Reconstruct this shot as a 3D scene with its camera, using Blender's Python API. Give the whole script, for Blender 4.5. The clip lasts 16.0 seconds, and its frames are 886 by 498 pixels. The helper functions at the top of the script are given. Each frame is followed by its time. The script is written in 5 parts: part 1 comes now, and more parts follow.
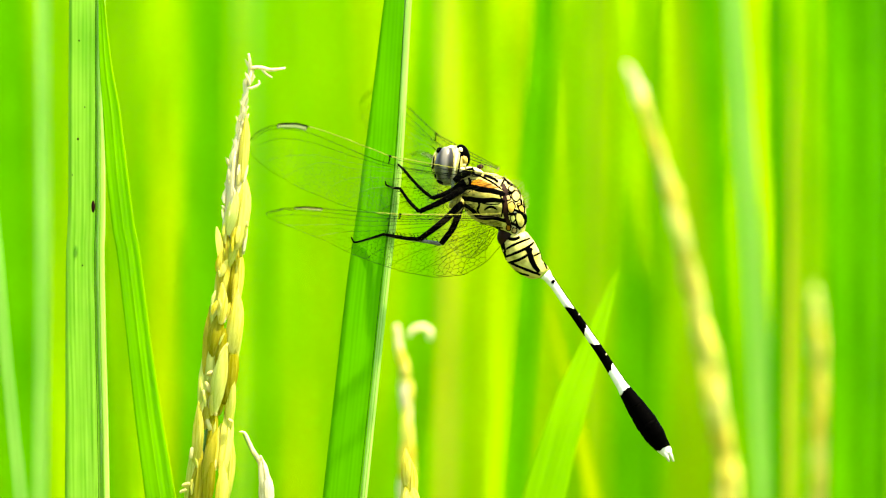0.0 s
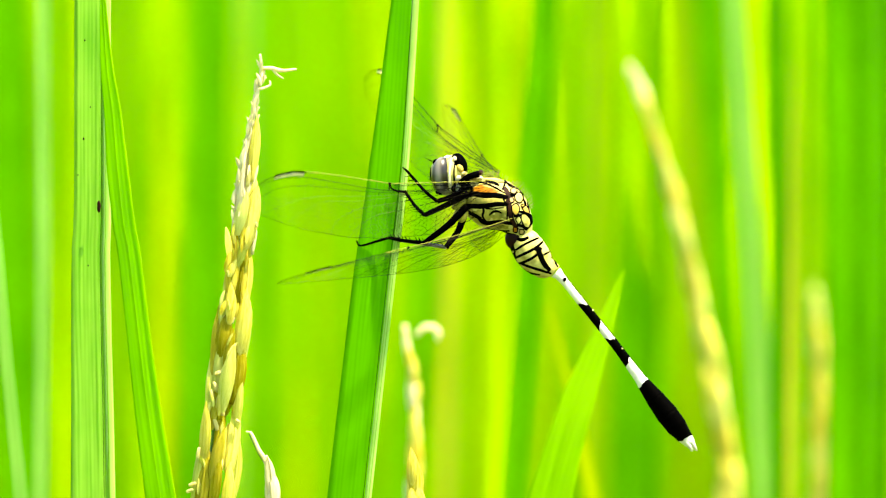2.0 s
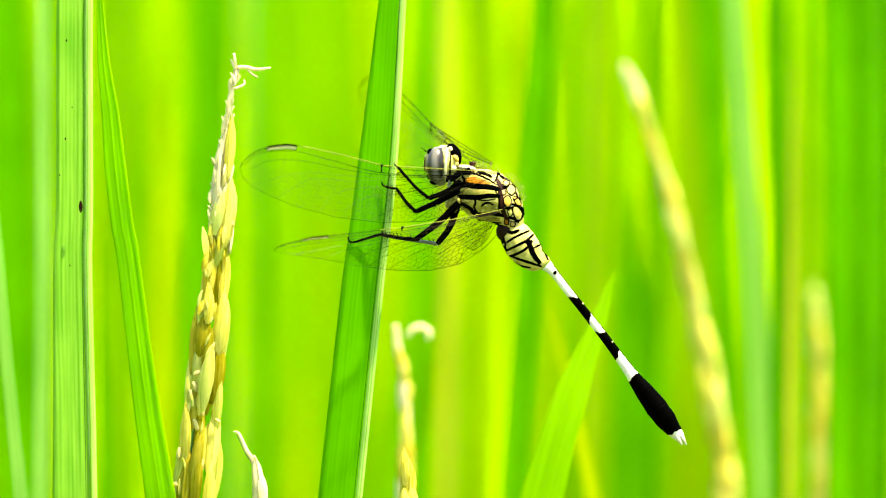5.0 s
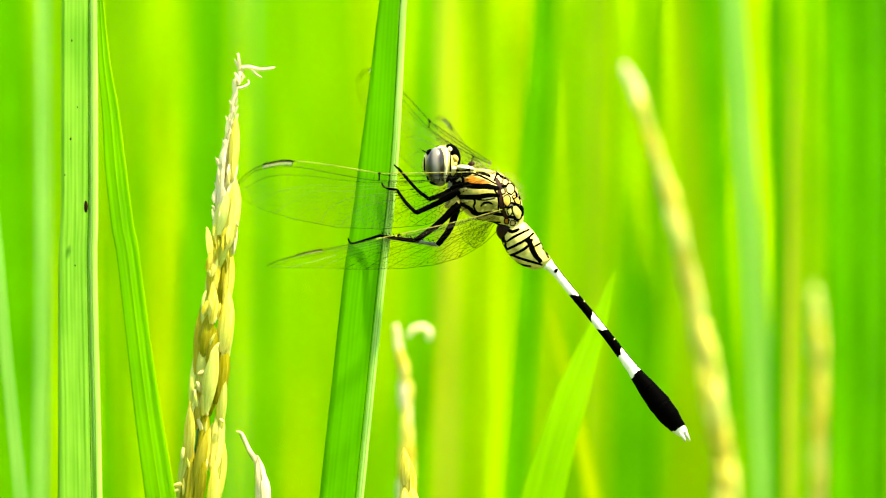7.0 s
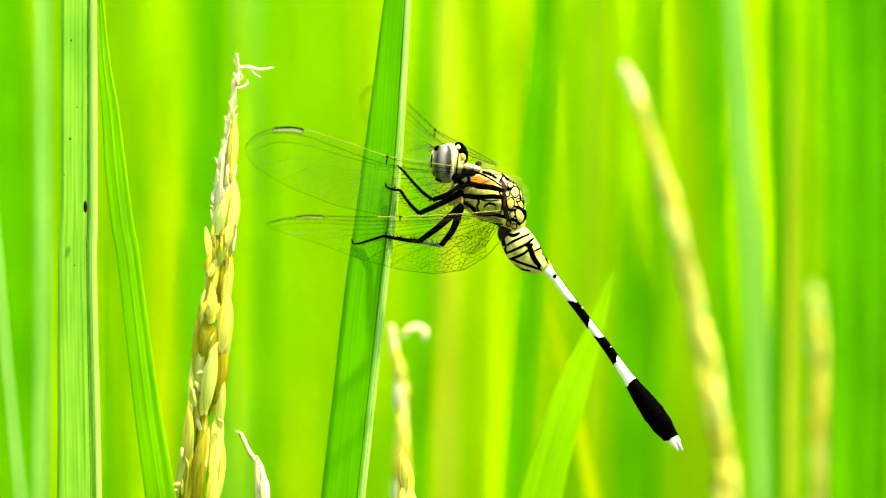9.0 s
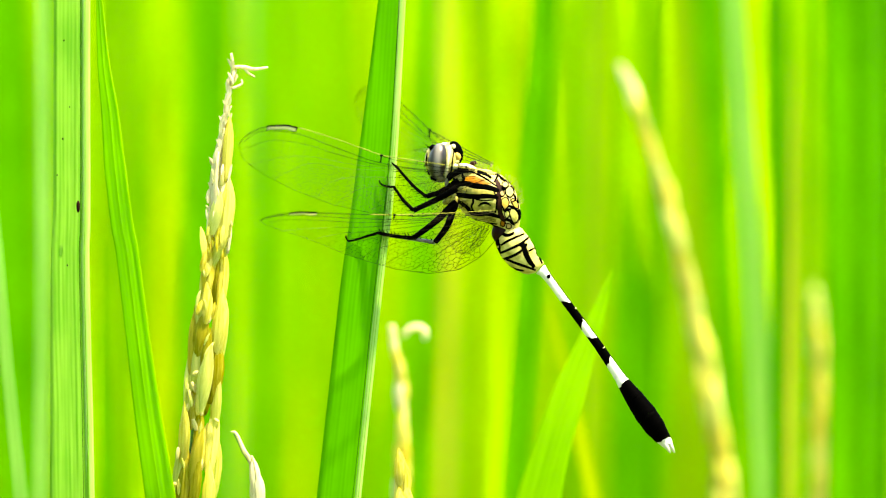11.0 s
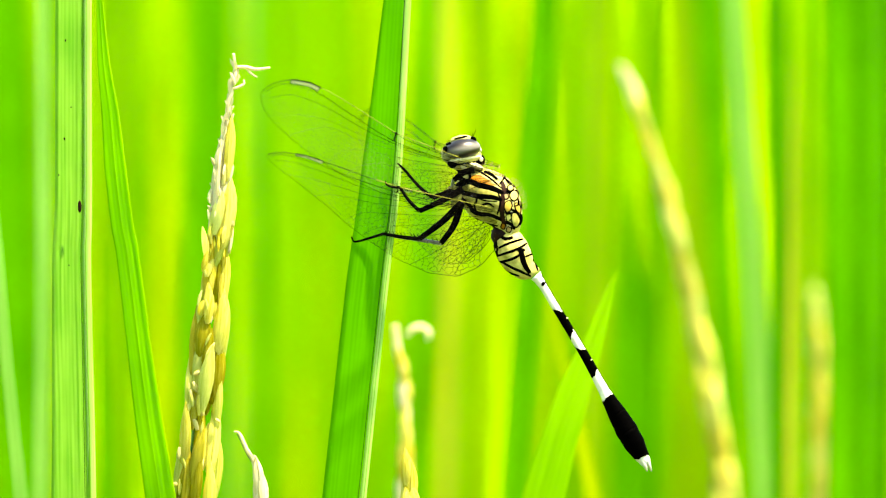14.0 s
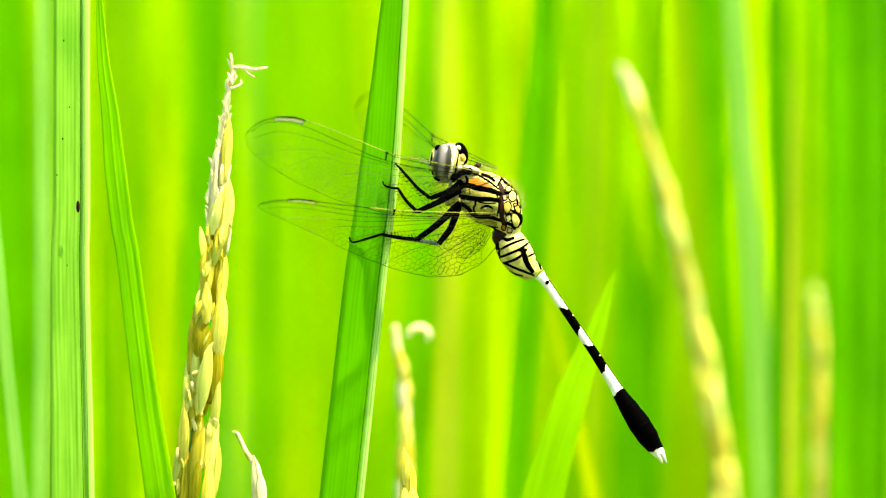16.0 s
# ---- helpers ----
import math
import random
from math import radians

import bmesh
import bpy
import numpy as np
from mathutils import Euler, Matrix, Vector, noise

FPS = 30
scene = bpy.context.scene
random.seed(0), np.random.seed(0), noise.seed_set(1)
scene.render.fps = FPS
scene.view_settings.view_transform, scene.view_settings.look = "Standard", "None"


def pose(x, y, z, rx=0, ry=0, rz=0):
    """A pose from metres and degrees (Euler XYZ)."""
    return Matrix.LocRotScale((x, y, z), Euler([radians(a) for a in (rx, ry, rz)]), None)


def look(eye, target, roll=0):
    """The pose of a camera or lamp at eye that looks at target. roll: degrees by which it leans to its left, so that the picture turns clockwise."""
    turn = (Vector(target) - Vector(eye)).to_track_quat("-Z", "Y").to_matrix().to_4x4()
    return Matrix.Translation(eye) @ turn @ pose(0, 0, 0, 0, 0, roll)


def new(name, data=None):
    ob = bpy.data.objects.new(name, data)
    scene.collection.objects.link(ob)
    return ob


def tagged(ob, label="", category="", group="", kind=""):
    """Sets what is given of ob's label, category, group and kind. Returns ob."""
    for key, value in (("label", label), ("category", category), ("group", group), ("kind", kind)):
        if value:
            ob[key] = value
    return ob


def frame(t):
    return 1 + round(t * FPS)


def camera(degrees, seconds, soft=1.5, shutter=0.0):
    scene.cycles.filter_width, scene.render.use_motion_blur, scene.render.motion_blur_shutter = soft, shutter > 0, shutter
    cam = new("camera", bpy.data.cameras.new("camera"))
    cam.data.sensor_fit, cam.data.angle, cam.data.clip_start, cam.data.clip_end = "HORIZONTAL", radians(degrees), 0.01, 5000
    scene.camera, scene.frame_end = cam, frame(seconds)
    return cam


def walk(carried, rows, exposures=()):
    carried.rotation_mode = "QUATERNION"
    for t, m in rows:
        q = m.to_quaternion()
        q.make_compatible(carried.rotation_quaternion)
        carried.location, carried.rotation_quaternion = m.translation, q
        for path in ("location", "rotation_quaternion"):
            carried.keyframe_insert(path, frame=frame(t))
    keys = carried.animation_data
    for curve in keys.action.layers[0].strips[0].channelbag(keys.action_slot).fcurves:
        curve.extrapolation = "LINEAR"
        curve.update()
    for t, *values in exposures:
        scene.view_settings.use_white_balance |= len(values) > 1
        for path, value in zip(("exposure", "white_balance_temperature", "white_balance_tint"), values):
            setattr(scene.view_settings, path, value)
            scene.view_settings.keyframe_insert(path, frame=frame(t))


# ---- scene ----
from mathutils.bvhtree import BVHTree

# A tripod shot through a long lens at a dragonfly perched in a rice field.
# Lengths in the plant and insect drawings are in fine units of 1/14 mm.
cam = camera(6.41, 16.0, soft=1.2, shutter=0.12)
EYE = Vector((0, -1.0, 0.80))
CAM = look(EYE, (0, 0, 0.73))
walk(cam, [(0.0, CAM), (16.0, CAM)], exposures=[(0.0, 2.46, 8350, 9), (16.0, 2.46, 8350, 9)])
REACH = 1.00245                       # the lens is focused on the insect
cam.data.dof.use_dof = True
cam.data.dof.focus_distance = REACH
cam.data.dof.aperture_fstop = 16.5
U = 1 / 14000.0

# ---- light ----
SUN = Vector((0.36, -0.12, 0.92)).normalized()
world = bpy.data.worlds.new("sky")
scene.world = world
world.use_nodes = True
wn = world.node_tree.nodes
sky = wn.new("ShaderNodeTexSky")
sky.sky_type = "NISHITA"
sky.sun_disc = False
sky.sun_elevation = math.asin(SUN.z)
sky.sun_rotation = math.atan2(SUN.x, SUN.y)
world.node_tree.links.new(sky.outputs[0], wn["Background"].inputs[0])
wn["Background"].inputs[1].default_value = 0.15
sun = new("sun", bpy.data.lights.new("sun", "SUN"))
sun.data.energy, sun.data.angle, sun.data.color = 4.8, radians(1.5), (1.0, 0.95, 0.84)
sun.matrix_world = look(SUN * 5, (0, 0, 0))

# ---- the camera's own axes, for laying out plants that stand square to the view ----
AX = CAM.to_3x3()
RIGHT, UP, AWAY = AX.col[0].normalized(), AX.col[1].normalized(), -AX.col[2].normalized()
HALF = math.tan(radians(6.41) / 2)


def spot(x, y, back=0.0):
    """A place in the field: x across, y down in units of the sharp plane, back metres behind it."""
    d = REACH + back
    return EYE + d * (AWAY + RIGHT * ((x - 784) / 784 * HALF) + UP * ((441 - y) / 784 * HALF))


# ---- materials ----
def material(name):
    m = bpy.data.materials.new(name)
    m.use_nodes = True
    nt = m.node_tree
    return m, nt, nt.nodes["Principled BSDF"], nt.nodes["Material Output"]


def node(nt, kind, **inputs):
    n = nt.nodes.new(kind)
    for k, v in inputs.items():
        n.inputs[k.replace("_", " ")].default_value = v
    return n


def ramp(nt, src, stops):
    r = nt.nodes.new("ShaderNodeValToRGB")
    while len(r.color_ramp.elements) < len(stops):
        r.color_ramp.elements.new(0.5)
    for e, (p, c) in zip(r.color_ramp.elements, stops):
        e.position, e.color = p, (*c, 1)
    nt.links.new(src, r.inputs[0])
    return r.outputs[0]


def leaf_material(name, dark, light, through_colour, share=0.5, rough=0.5, veins=13000.0, island=False):
    """Leaf: parallel veins along the blade's V direction (UV), blotches, light shining through."""
    m, nt, p, out = material(name)
    uv = nt.nodes.new("ShaderNodeUVMap")
    sep = nt.nodes.new("ShaderNodeSeparateXYZ")
    nt.links.new(uv.outputs[0], sep.inputs[0])
    wav = node(nt, "ShaderNodeMath")
    wav.operation = "MULTIPLY"
    nt.links.new(sep.outputs[0], wav.inputs[0])
    wav.inputs[1].default_value = veins
    sn = nt.nodes.new("ShaderNodeMath")
    sn.operation = "SINE"
    nt.links.new(wav.outputs[0], sn.inputs[0])
    mp = node(nt, "ShaderNodeMapping")
    mp.inputs["Scale"].default_value = (2500, 60, 1)
    nt.links.new(uv.outputs[0], mp.inputs[0])
    streak = node(nt, "ShaderNodeTexNoise", Scale=1.0, Detail=3.0)
    nt.links.new(mp.outputs[0], streak.inputs["Vector"])
    geo = nt.nodes.new("ShaderNodeNewGeometry")
    blot = node(nt, "ShaderNodeTexNoise", Scale=60.0, Detail=4.0)
    nt.links.new(geo.outputs["Position"], blot.inputs["Vector"])
    mixv = nt.nodes.new("ShaderNodeMath")
    mixv.operation = "MULTIPLY_ADD"
    nt.links.new(sn.outputs[0], mixv.inputs[0])
    mixv.inputs[1].default_value = 0.045
    add = nt.nodes.new("ShaderNodeMath")
    nt.links.new(streak.outputs[0], add.inputs[0])
    nt.links.new(blot.outputs[0], add.inputs[1])
    half = nt.nodes.new("ShaderNodeMath")
    half.operation = "MULTIPLY"
    nt.links.new(add.outputs[0], half.inputs[0])
    half.inputs[1].default_value = 0.5
    if island:
        rnd = nt.nodes.new("ShaderNodeMath")
        rnd.operation = "MULTIPLY_ADD"
        nt.links.new(geo.outputs["Random Per Island"], rnd.inputs[0])
        rnd.inputs[1].default_value = 0.7
        nt.links.new(half.outputs[0], rnd.inputs[2])
        sub = nt.nodes.new("ShaderNodeMath")
        sub.operation = "SUBTRACT"
        nt.links.new(rnd.outputs[0], sub.inputs[0])
        sub.inputs[1].default_value = 0.35
        nt.links.new(sub.outputs[0], mixv.inputs[2])
    else:
        nt.links.new(half.outputs[0], mixv.inputs[2])
    col = ramp(nt, mixv.outputs[0], [(0.40, dark), (0.60, light)])
    nt.links.new(col, p.inputs["Base Color"])
    p.inputs["Roughness"].default_value = rough
    p.inputs["Specular IOR Level"].default_value = 0.12
    bump = node(nt, "ShaderNodeBump", Strength=0.25, Distance=0.00008)
    nt.links.new(mixv.outputs[0], bump.inputs["Height"])
    nt.links.new(bump.outputs[0], p.inputs["Normal"])
    tr = nt.nodes.new("ShaderNodeBsdfTranslucent")
    boost = ramp(nt, mixv.outputs[0], [(0.2, tuple(c * 0.75 for c in through_colour)), (0.8, through_colour)])
    nt.links.new(boost, tr.inputs[0])
    mix = nt.nodes.new("ShaderNodeMixShader")
    mix.inputs[0].default_value = share
    nt.links.new(p.outputs[0], mix.inputs[1])
    nt.links.new(tr.outputs[0], mix.inputs[2])
    nt.links.new(mix.outputs[0], out.inputs[0])
    return m


def skin(name, a, b, rough=0.45, scale=900.0, bump=0.15, spec=0.5, coat=0.0, translucent=0.0, stretch=1.0, own=0.0):
    """A mottled surface between two colours."""
    m, nt, p, out = material(name)
    tc = nt.nodes.new("ShaderNodeTexCoord")
    n1 = node(nt, "ShaderNodeTexNoise", Scale=scale, Detail=5.0, Roughness=0.65)
    mp = node(nt, "ShaderNodeMapping")
    mp.inputs["Scale"].default_value = (1, 1, stretch)
    nt.links.new(tc.outputs["Object"], mp.inputs[0])
    nt.links.new(mp.outputs[0], n1.inputs["Vector"])
    n2 = node(nt, "ShaderNodeTexNoise", Scale=scale * 5, Detail=2.0)
    nt.links.new(mp.outputs[0], n2.inputs["Vector"])
    tone = n1.outputs[0]
    if own:
        info = nt.nodes.new("ShaderNodeObjectInfo")
        shift = nt.nodes.new("ShaderNodeMath")
        shift.operation = "MULTIPLY_ADD"
        nt.links.new(info.outputs["Random"], shift.inputs[0])
        shift.inputs[1].default_value = own
        nt.links.new(tone, shift.inputs[2])
        centre = nt.nodes.new("ShaderNodeMath")
        centre.operation = "SUBTRACT"
        nt.links.new(shift.outputs[0], centre.inputs[0])
        centre.inputs[1].default_value = own / 2
        tone = centre.outputs[0]
    col = ramp(nt, tone, [(0.3, a), (0.7, b)])
    nt.links.new(col, p.inputs["Base Color"])
    p.inputs["Roughness"].default_value = rough
    p.inputs["Specular IOR Level"].default_value = spec
    p.inputs["Coat Weight"].default_value = coat
    bm = node(nt, "ShaderNodeBump", Strength=bump, Distance=0.0001)
    nt.links.new(n2.outputs[0], bm.inputs["Height"])
    nt.links.new(bm.outputs[0], p.inputs["Normal"])
    if translucent:
        tr = nt.nodes.new("ShaderNodeBsdfTranslucent")
        nt.links.new(col, tr.inputs[0])
        mix = nt.nodes.new("ShaderNodeMixShader")
        mix.inputs[0].default_value = translucent
        nt.links.new(p.outputs[0], mix.inputs[1])
        nt.links.new(tr.outputs[0], mix.inputs[2])
        nt.links.new(mix.outputs[0], out.inputs[0])
    return m


LEAF = leaf_material("rice_leaf", (0.045, 0.24, 0.001), (0.10, 0.36, 0.001), (0.17, 0.66, 0.001), 0.55)
LEAF_DEEP = leaf_material("rice_leaf_deep", (0.038, 0.21, 0.001), (0.078, 0.32, 0.002), (0.145, 0.61, 0.002), 0.55)
LEAF_PERCH = leaf_material("rice_leaf_perch", (0.042, 0.235, 0.001), (0.082, 0.335, 0.002), (0.16, 0.66, 0.002), 0.55)
LEAF_FRESH = leaf_material("rice_leaf_fresh", (0.155, 0.37, 0.006), (0.275, 0.48, 0.012), (0.42, 0.81, 0.009), 0.55)
LEAF_STREAKED = leaf_material("rice_leaf_streaked", (0.085, 0.29, 0.015), (0.22, 0.44, 0.045), (0.28, 0.68, 0.022), 0.45)
LEAF_YELLOW = leaf_material("rice_leaf_yellow", (0.34, 0.42, 0.002), (0.50, 0.52, 0.004), (0.75, 0.88, 0.004), 0.6)
LEAF_BACK = leaf_material("rice_leaf_behind", (0.125, 0.31, 0.006), (0.24, 0.42, 0.010), (0.37, 0.74, 0.008), 0.6)
LEAF_OLIVE = leaf_material("rice_leaf_olive", (0.17, 0.32, 0.006), (0.27, 0.41, 0.010), (0.38, 0.68, 0.010), 0.55)
LEAF_MID = leaf_material("rice_leaf_mid", (0.085, 0.29, 0.004), (0.17, 0.42, 0.006), (0.27, 0.74, 0.005), 0.55)
LEAF_BLUE = leaf_material("rice_leaf_pale", (0.16, 0.39, 0.055), (0.27, 0.49, 0.10), (0.27, 0.73, 0.075), 0.5)
LEAF_DRY = leaf_material("rice_leaf_dry", (0.36, 0.36, 0.02), (0.50, 0.50, 0.04), (0.62, 0.72, 0.03), 0.5)
# near-black green for thin edge and crease lines; paints the creases' shade
LEAF_DARK = leaf_material("leaf_dark_line", (0.012, 0.07, 0.001), (0.02, 0.11, 0.001), (0.03, 0.2, 0.001), 0.3)
FIELD = leaf_material("rice_field", (0.11, 0.31, 0.002), (0.49, 0.51, 0.004), (0.53, 0.84, 0.004), 0.55, island=True)
MIDRIB = leaf_material("midrib_pale", (0.27, 0.51, 0.09), (0.40, 0.62, 0.16), (0.52, 0.92, 0.18), 0.5)
STEM_RIPE = skin("ripe_stem", (0.30, 0.42, 0.01), (0.50, 0.60, 0.04), 0.5, 300, 0.3)
HUSK = skin("husk", (0.50, 0.44, 0.015), (0.84, 0.80, 0.20), 0.5, 3600, 0.9, 0.08, 0, 0.55, 0.05, 0.3)
# duller green-yellow husk; shade among the grains is put into its colour
HUSK_GREEN_SHADED = skin("husk_green_shaded", (0.30, 0.28, 0.006), (0.66, 0.57, 0.06), 0.5, 3600, 0.9, 0.08, 0, 0.55, 0.05, 0.3)
CHAFF = skin("chaff", (0.50, 0.45, 0.20), (0.76, 0.71, 0.44), 0.6, 1500, 0.7, 0.08, 0, 0.4, 0.1)
STRAW = skin("straw_scale", (0.48, 0.44, 0.10), (0.72, 0.68, 0.30), 0.6, 1500, 0.7, 0.08, 0, 0.5, 0.2)
HUSK_RIPE = skin("husk_ripe", (0.50, 0.54, 0.05), (0.78, 0.80, 0.26), 0.5, 3600, 0.9, 0.08, 0, 0.55, 0.05, 0.3)
STEM = skin("rice_stem", (0.015, 0.10, 0.003), (0.08, 0.24, 0.008), 0.5, 300, 0.3)
SPOT = skin("brown_spot", (0.004, 0.001, 0.0005), (0.02, 0.005, 0.002), 0.8, 900, 0.15, 0.05)
MUD = skin("mud", (0.035, 0.032, 0.015), (0.06, 0.09, 0.02), 0.7, 2.0, 0.6)
BLACK = skin("black_chitin", (0.00005, 0.00005, 0.00005), (0.0003, 0.00028, 0.00025), 0.6, 1500, 0.25, 0.004)
PALE = skin("pale_yellow_chitin", (0.18, 0.16, 0.025), (0.50, 0.45, 0.13), 0.5, 900, 0.6, 0.2)
ORANGE = skin("orange_chitin", (0.13, 0.038, 0.001), (0.31, 0.13, 0.004), 0.5, 900, 0.4, 0.1)
WHITE = skin("white_chitin", (0.40, 0.40, 0.34), (0.62, 0.62, 0.55), 0.45, 1200, 0.3, 0.4)
BROWN = skin("brown_chitin", (0.002, 0.0009, 0.0005), (0.018, 0.0055, 0.002), 0.55, 900, 0.3, 0.05)
# olive yellow of the lower flank, its shade mixed into the colour
FLANK_SHADED = skin("olive_yellow_shaded_chitin", (0.075, 0.075, 0.008), (0.32, 0.28, 0.045), 0.5, 800, 0.6, 0.2)
AMBER = skin("amber_chitin", (0.24, 0.14, 0.01), (0.46, 0.33, 0.06), 0.5, 900, 0.4, 0.2)
TAN = skin("tan_chitin", (0.15, 0.09, 0.02), (0.34, 0.23, 0.08), 0.4, 900, 0.2)
MOTTLED = skin("mottled_chitin", (0.002, 0.0015, 0.001), (0.66, 0.60, 0.34), 0.5, 3200, 0.6, 0.1)
CREAM = skin("cream_chitin", (0.34, 0.31, 0.14), (0.60, 0.56, 0.34), 0.45, 1500, 0.3, 0.3)
OLIVE = skin("olive_grey_chitin", (0.07, 0.07, 0.03), (0.20, 0.19, 0.10), 0.4, 1200, 0.3, 0.3)
LEGGREY = skin("grey_leg", (0.03, 0.032, 0.03), (0.16, 0.165, 0.15), 0.35, 900, 0.2)


def eye_material():
    """Compound eye: grey with darker upright bands, glossy."""
    m, nt, p, out = material("compound_eye")
    tc = nt.nodes.new("ShaderNodeTexCoord")
    w = node(nt, "ShaderNodeTexWave", Scale=170.0, Distortion=2.4, Detail=1.0)
    w.bands_direction = "X"
    nt.links.new(tc.outputs["Object"], w.inputs["Vector"])
    nt.links.new(ramp(nt, w.outputs[1], [(0.18, (0.004, 0.003, 0.002)), (0.5, (0.035, 0.032, 0.022)), (0.92, (0.10, 0.096, 0.078))]), p.inputs["Base Color"])
    v = node(nt, "ShaderNodeTexVoronoi", Scale=9000.0)
    nt.links.new(tc.outputs["Object"], v.inputs["Vector"])
    b = node(nt, "ShaderNodeBump", Strength=0.1, Distance=0.00002)
    nt.links.new(v.outputs[0], b.inputs["Height"])
    nt.links.new(b.outputs[0], p.inputs["Normal"])
    p.inputs["Roughness"].default_value = 0.36
    p.inputs["Specular IOR Level"].default_value = 0.35
    return m


def membrane_material():
    m, nt, p, out = material("wing_membrane")
    nt.nodes.remove(p)
    clear = nt.nodes.new("ShaderNodeBsdfTransparent")
    clear.inputs[0].default_value = (0.985, 0.99, 0.96, 1)
    gloss = nt.nodes.new("ShaderNodeBsdfGlossy")
    gloss.inputs["Roughness"].default_value = 0.3
    n1 = node(nt, "ShaderNodeTexNoise", Scale=900.0, Detail=3.0)
    b = node(nt, "ShaderNodeBump", Strength=0.5, Distance=0.0002)
    nt.links.new(n1.outputs[0], b.inputs["Height"])
    nt.links.new(b.outputs[0], gloss.inputs["Normal"])
    mix = nt.nodes.new("ShaderNodeMixShader")
    mix.inputs[0].default_value = 0.0035
    nt.links.new(clear.outputs[0], mix.inputs[1])
    nt.links.new(gloss.outputs[0], mix.inputs[2])
    nt.links.new(mix.outputs[0], out.inputs[0])
    return m


EYEMAT = eye_material()
MEMBRANE = membrane_material()
VEIN = skin("wing_vein", (0.002, 0.002, 0.001), (0.007, 0.006, 0.002), 0.6, 900, 0.15, 0.02)
VEIN_PALE = skin("wing_vein_pale", (0.05, 0.065, 0.010), (0.10, 0.12, 0.02), 0.5, 900, 0.15, 0.1)
COSTA = skin("wing_costa", (0.11, 0.12, 0.01), (0.20, 0.20, 0.02), 0.5, 900, 0.15, 0.1)
STIGMA = skin("wing_stigma", (0.80, 0.78, 0.44), (0.90, 0.88, 0.56), 0.5, 900, 0.15, 0.1, 0, 0.7)


# ---- mesh helpers ----
def part(name, verts, faces, mat, parent=None, label="", smooth=True, uvs=None):
    """One mesh object under a thing or a part."""
    me = bpy.data.meshes.new(name)
    me.from_pydata([tuple(v) for v in verts], [], faces)
    mats = mat if isinstance(mat, (list, tuple)) else [mat]
    for mm in mats:
        me.materials.append(mm)
    if uvs is not None:
        layer = me.uv_layers.new(name="UVMap")
        at = np.empty(len(me.loops), dtype=np.int32)
        me.loops.foreach_get("vertex_index", at)
        layer.data.foreach_set("uv", np.asarray(uvs, dtype=np.float32)[at].ravel())
    if smooth:
        me.polygons.foreach_set("use_smooth", [len(p.vertices) < 8 for p in me.polygons])
    me.update()
    ob = new(name, me)
    ob.parent = parent
    if label:
        tagged(ob, label)
    return ob


def rings(centres, across, offs, sides=16, lean=0.0):
    """A loft: centre points, two half-axes at each (vectors), closed at both ends. lean slants the end rings."""
    verts, faces = [], []
    n = len(centres)
    for i, c in enumerate(centres):
        a, b = across[i], offs[i]
        for k in range(sides):
            th = 2 * math.pi * k / sides
            verts.append(c + a * math.cos(th) + b * math.sin(th))
    for i in range(n - 1):
        for k in range(sides):
            k2 = (k + 1) % sides
            faces.append((i * sides + k, i * sides + k2, (i + 1) * sides + k2, (i + 1) * sides + k))
    faces.append(tuple(range(sides))[::-1])
    faces.append(tuple((n - 1) * sides + k for k in range(sides)))
    return verts, faces


def tube(points, radii, sides=8):
    """A tapered tube along points."""
    cs, aa, bb = [], [], []
    n = len(points)
    for i, p in enumerate(points):
        t = (points[min(i + 1, n - 1)] - points[max(i - 1, 0)]).normalized()
        ref = Vector((0, 1, 0)) if abs(t.y) < 0.9 else Vector((1, 0, 0))
        a = t.cross(ref).normalized()
        b = t.cross(a).normalized()
        cs.append(p), aa.append(a * radii[i]), bb.append(b * radii[i])
    return rings(cs, aa, bb, sides)


def merged(pieces):
    verts, faces = [], []
    for v, f in pieces:
        o = len(verts)
        verts += list(v)
        faces += [tuple(i + o for i in q) for q in f]
    return verts, faces


def smooth_path(points, steps=6):
    """A Catmull-Rom curve through points (Vectors or tuples)."""
    pts = [Vector(p) for p in points]
    ext = [pts[0] * 2 - pts[1]] + pts + [pts[-1] * 2 - pts[-2]]
    out = []
    for i in range(1, len(ext) - 2):
        p0, p1, p2, p3 = ext[i - 1:i + 3]
        for s in range(steps):
            t = s / steps
            out.append(0.5 * ((2 * p1) + (p2 - p0) * t + (2 * p0 - 5 * p1 + 4 * p2 - p3) * t * t + (3 * p1 - p0 - 3 * p2 + p3) * t ** 3))
    out.append(pts[-1])
    return out


def lerp_table(table, x):
    for (x0, y0), (x1, y1) in zip(table, table[1:]):
        if x <= x1:
            return y0 + (y1 - y0) * max(0.0, (x - x0) / (x1 - x0))
    return table[-1][1]


# ---- the ground ----
def ground():
    v = [(-300, -300, 0), (300, -300, 0), (300, 300, 0), (-300, 300, 0)]
    ob = part("ground", v, [(0, 1, 2, 3)], MUD, None, "wet brown paddy mud under the rice", False)
    tagged(ob, category="ground", kind="structure")


def grounded(path):
    """Carry a path of places (top first) down to the mud."""
    low, prev = path[-1], path[-2]
    lean = (low - prev).normalized()
    n = 7
    out = list(path)
    for i in range(1, n + 1):
        f = i / n
        q = low + Vector((lean.x / max(0.3, -lean.z) * 0.35 * low.z * f * (1 - 0.5 * f), lean.y * 0.1 * low.z * f, -low.z * f))
        out.append(q)
    out[-1].z = -0.01
    return out


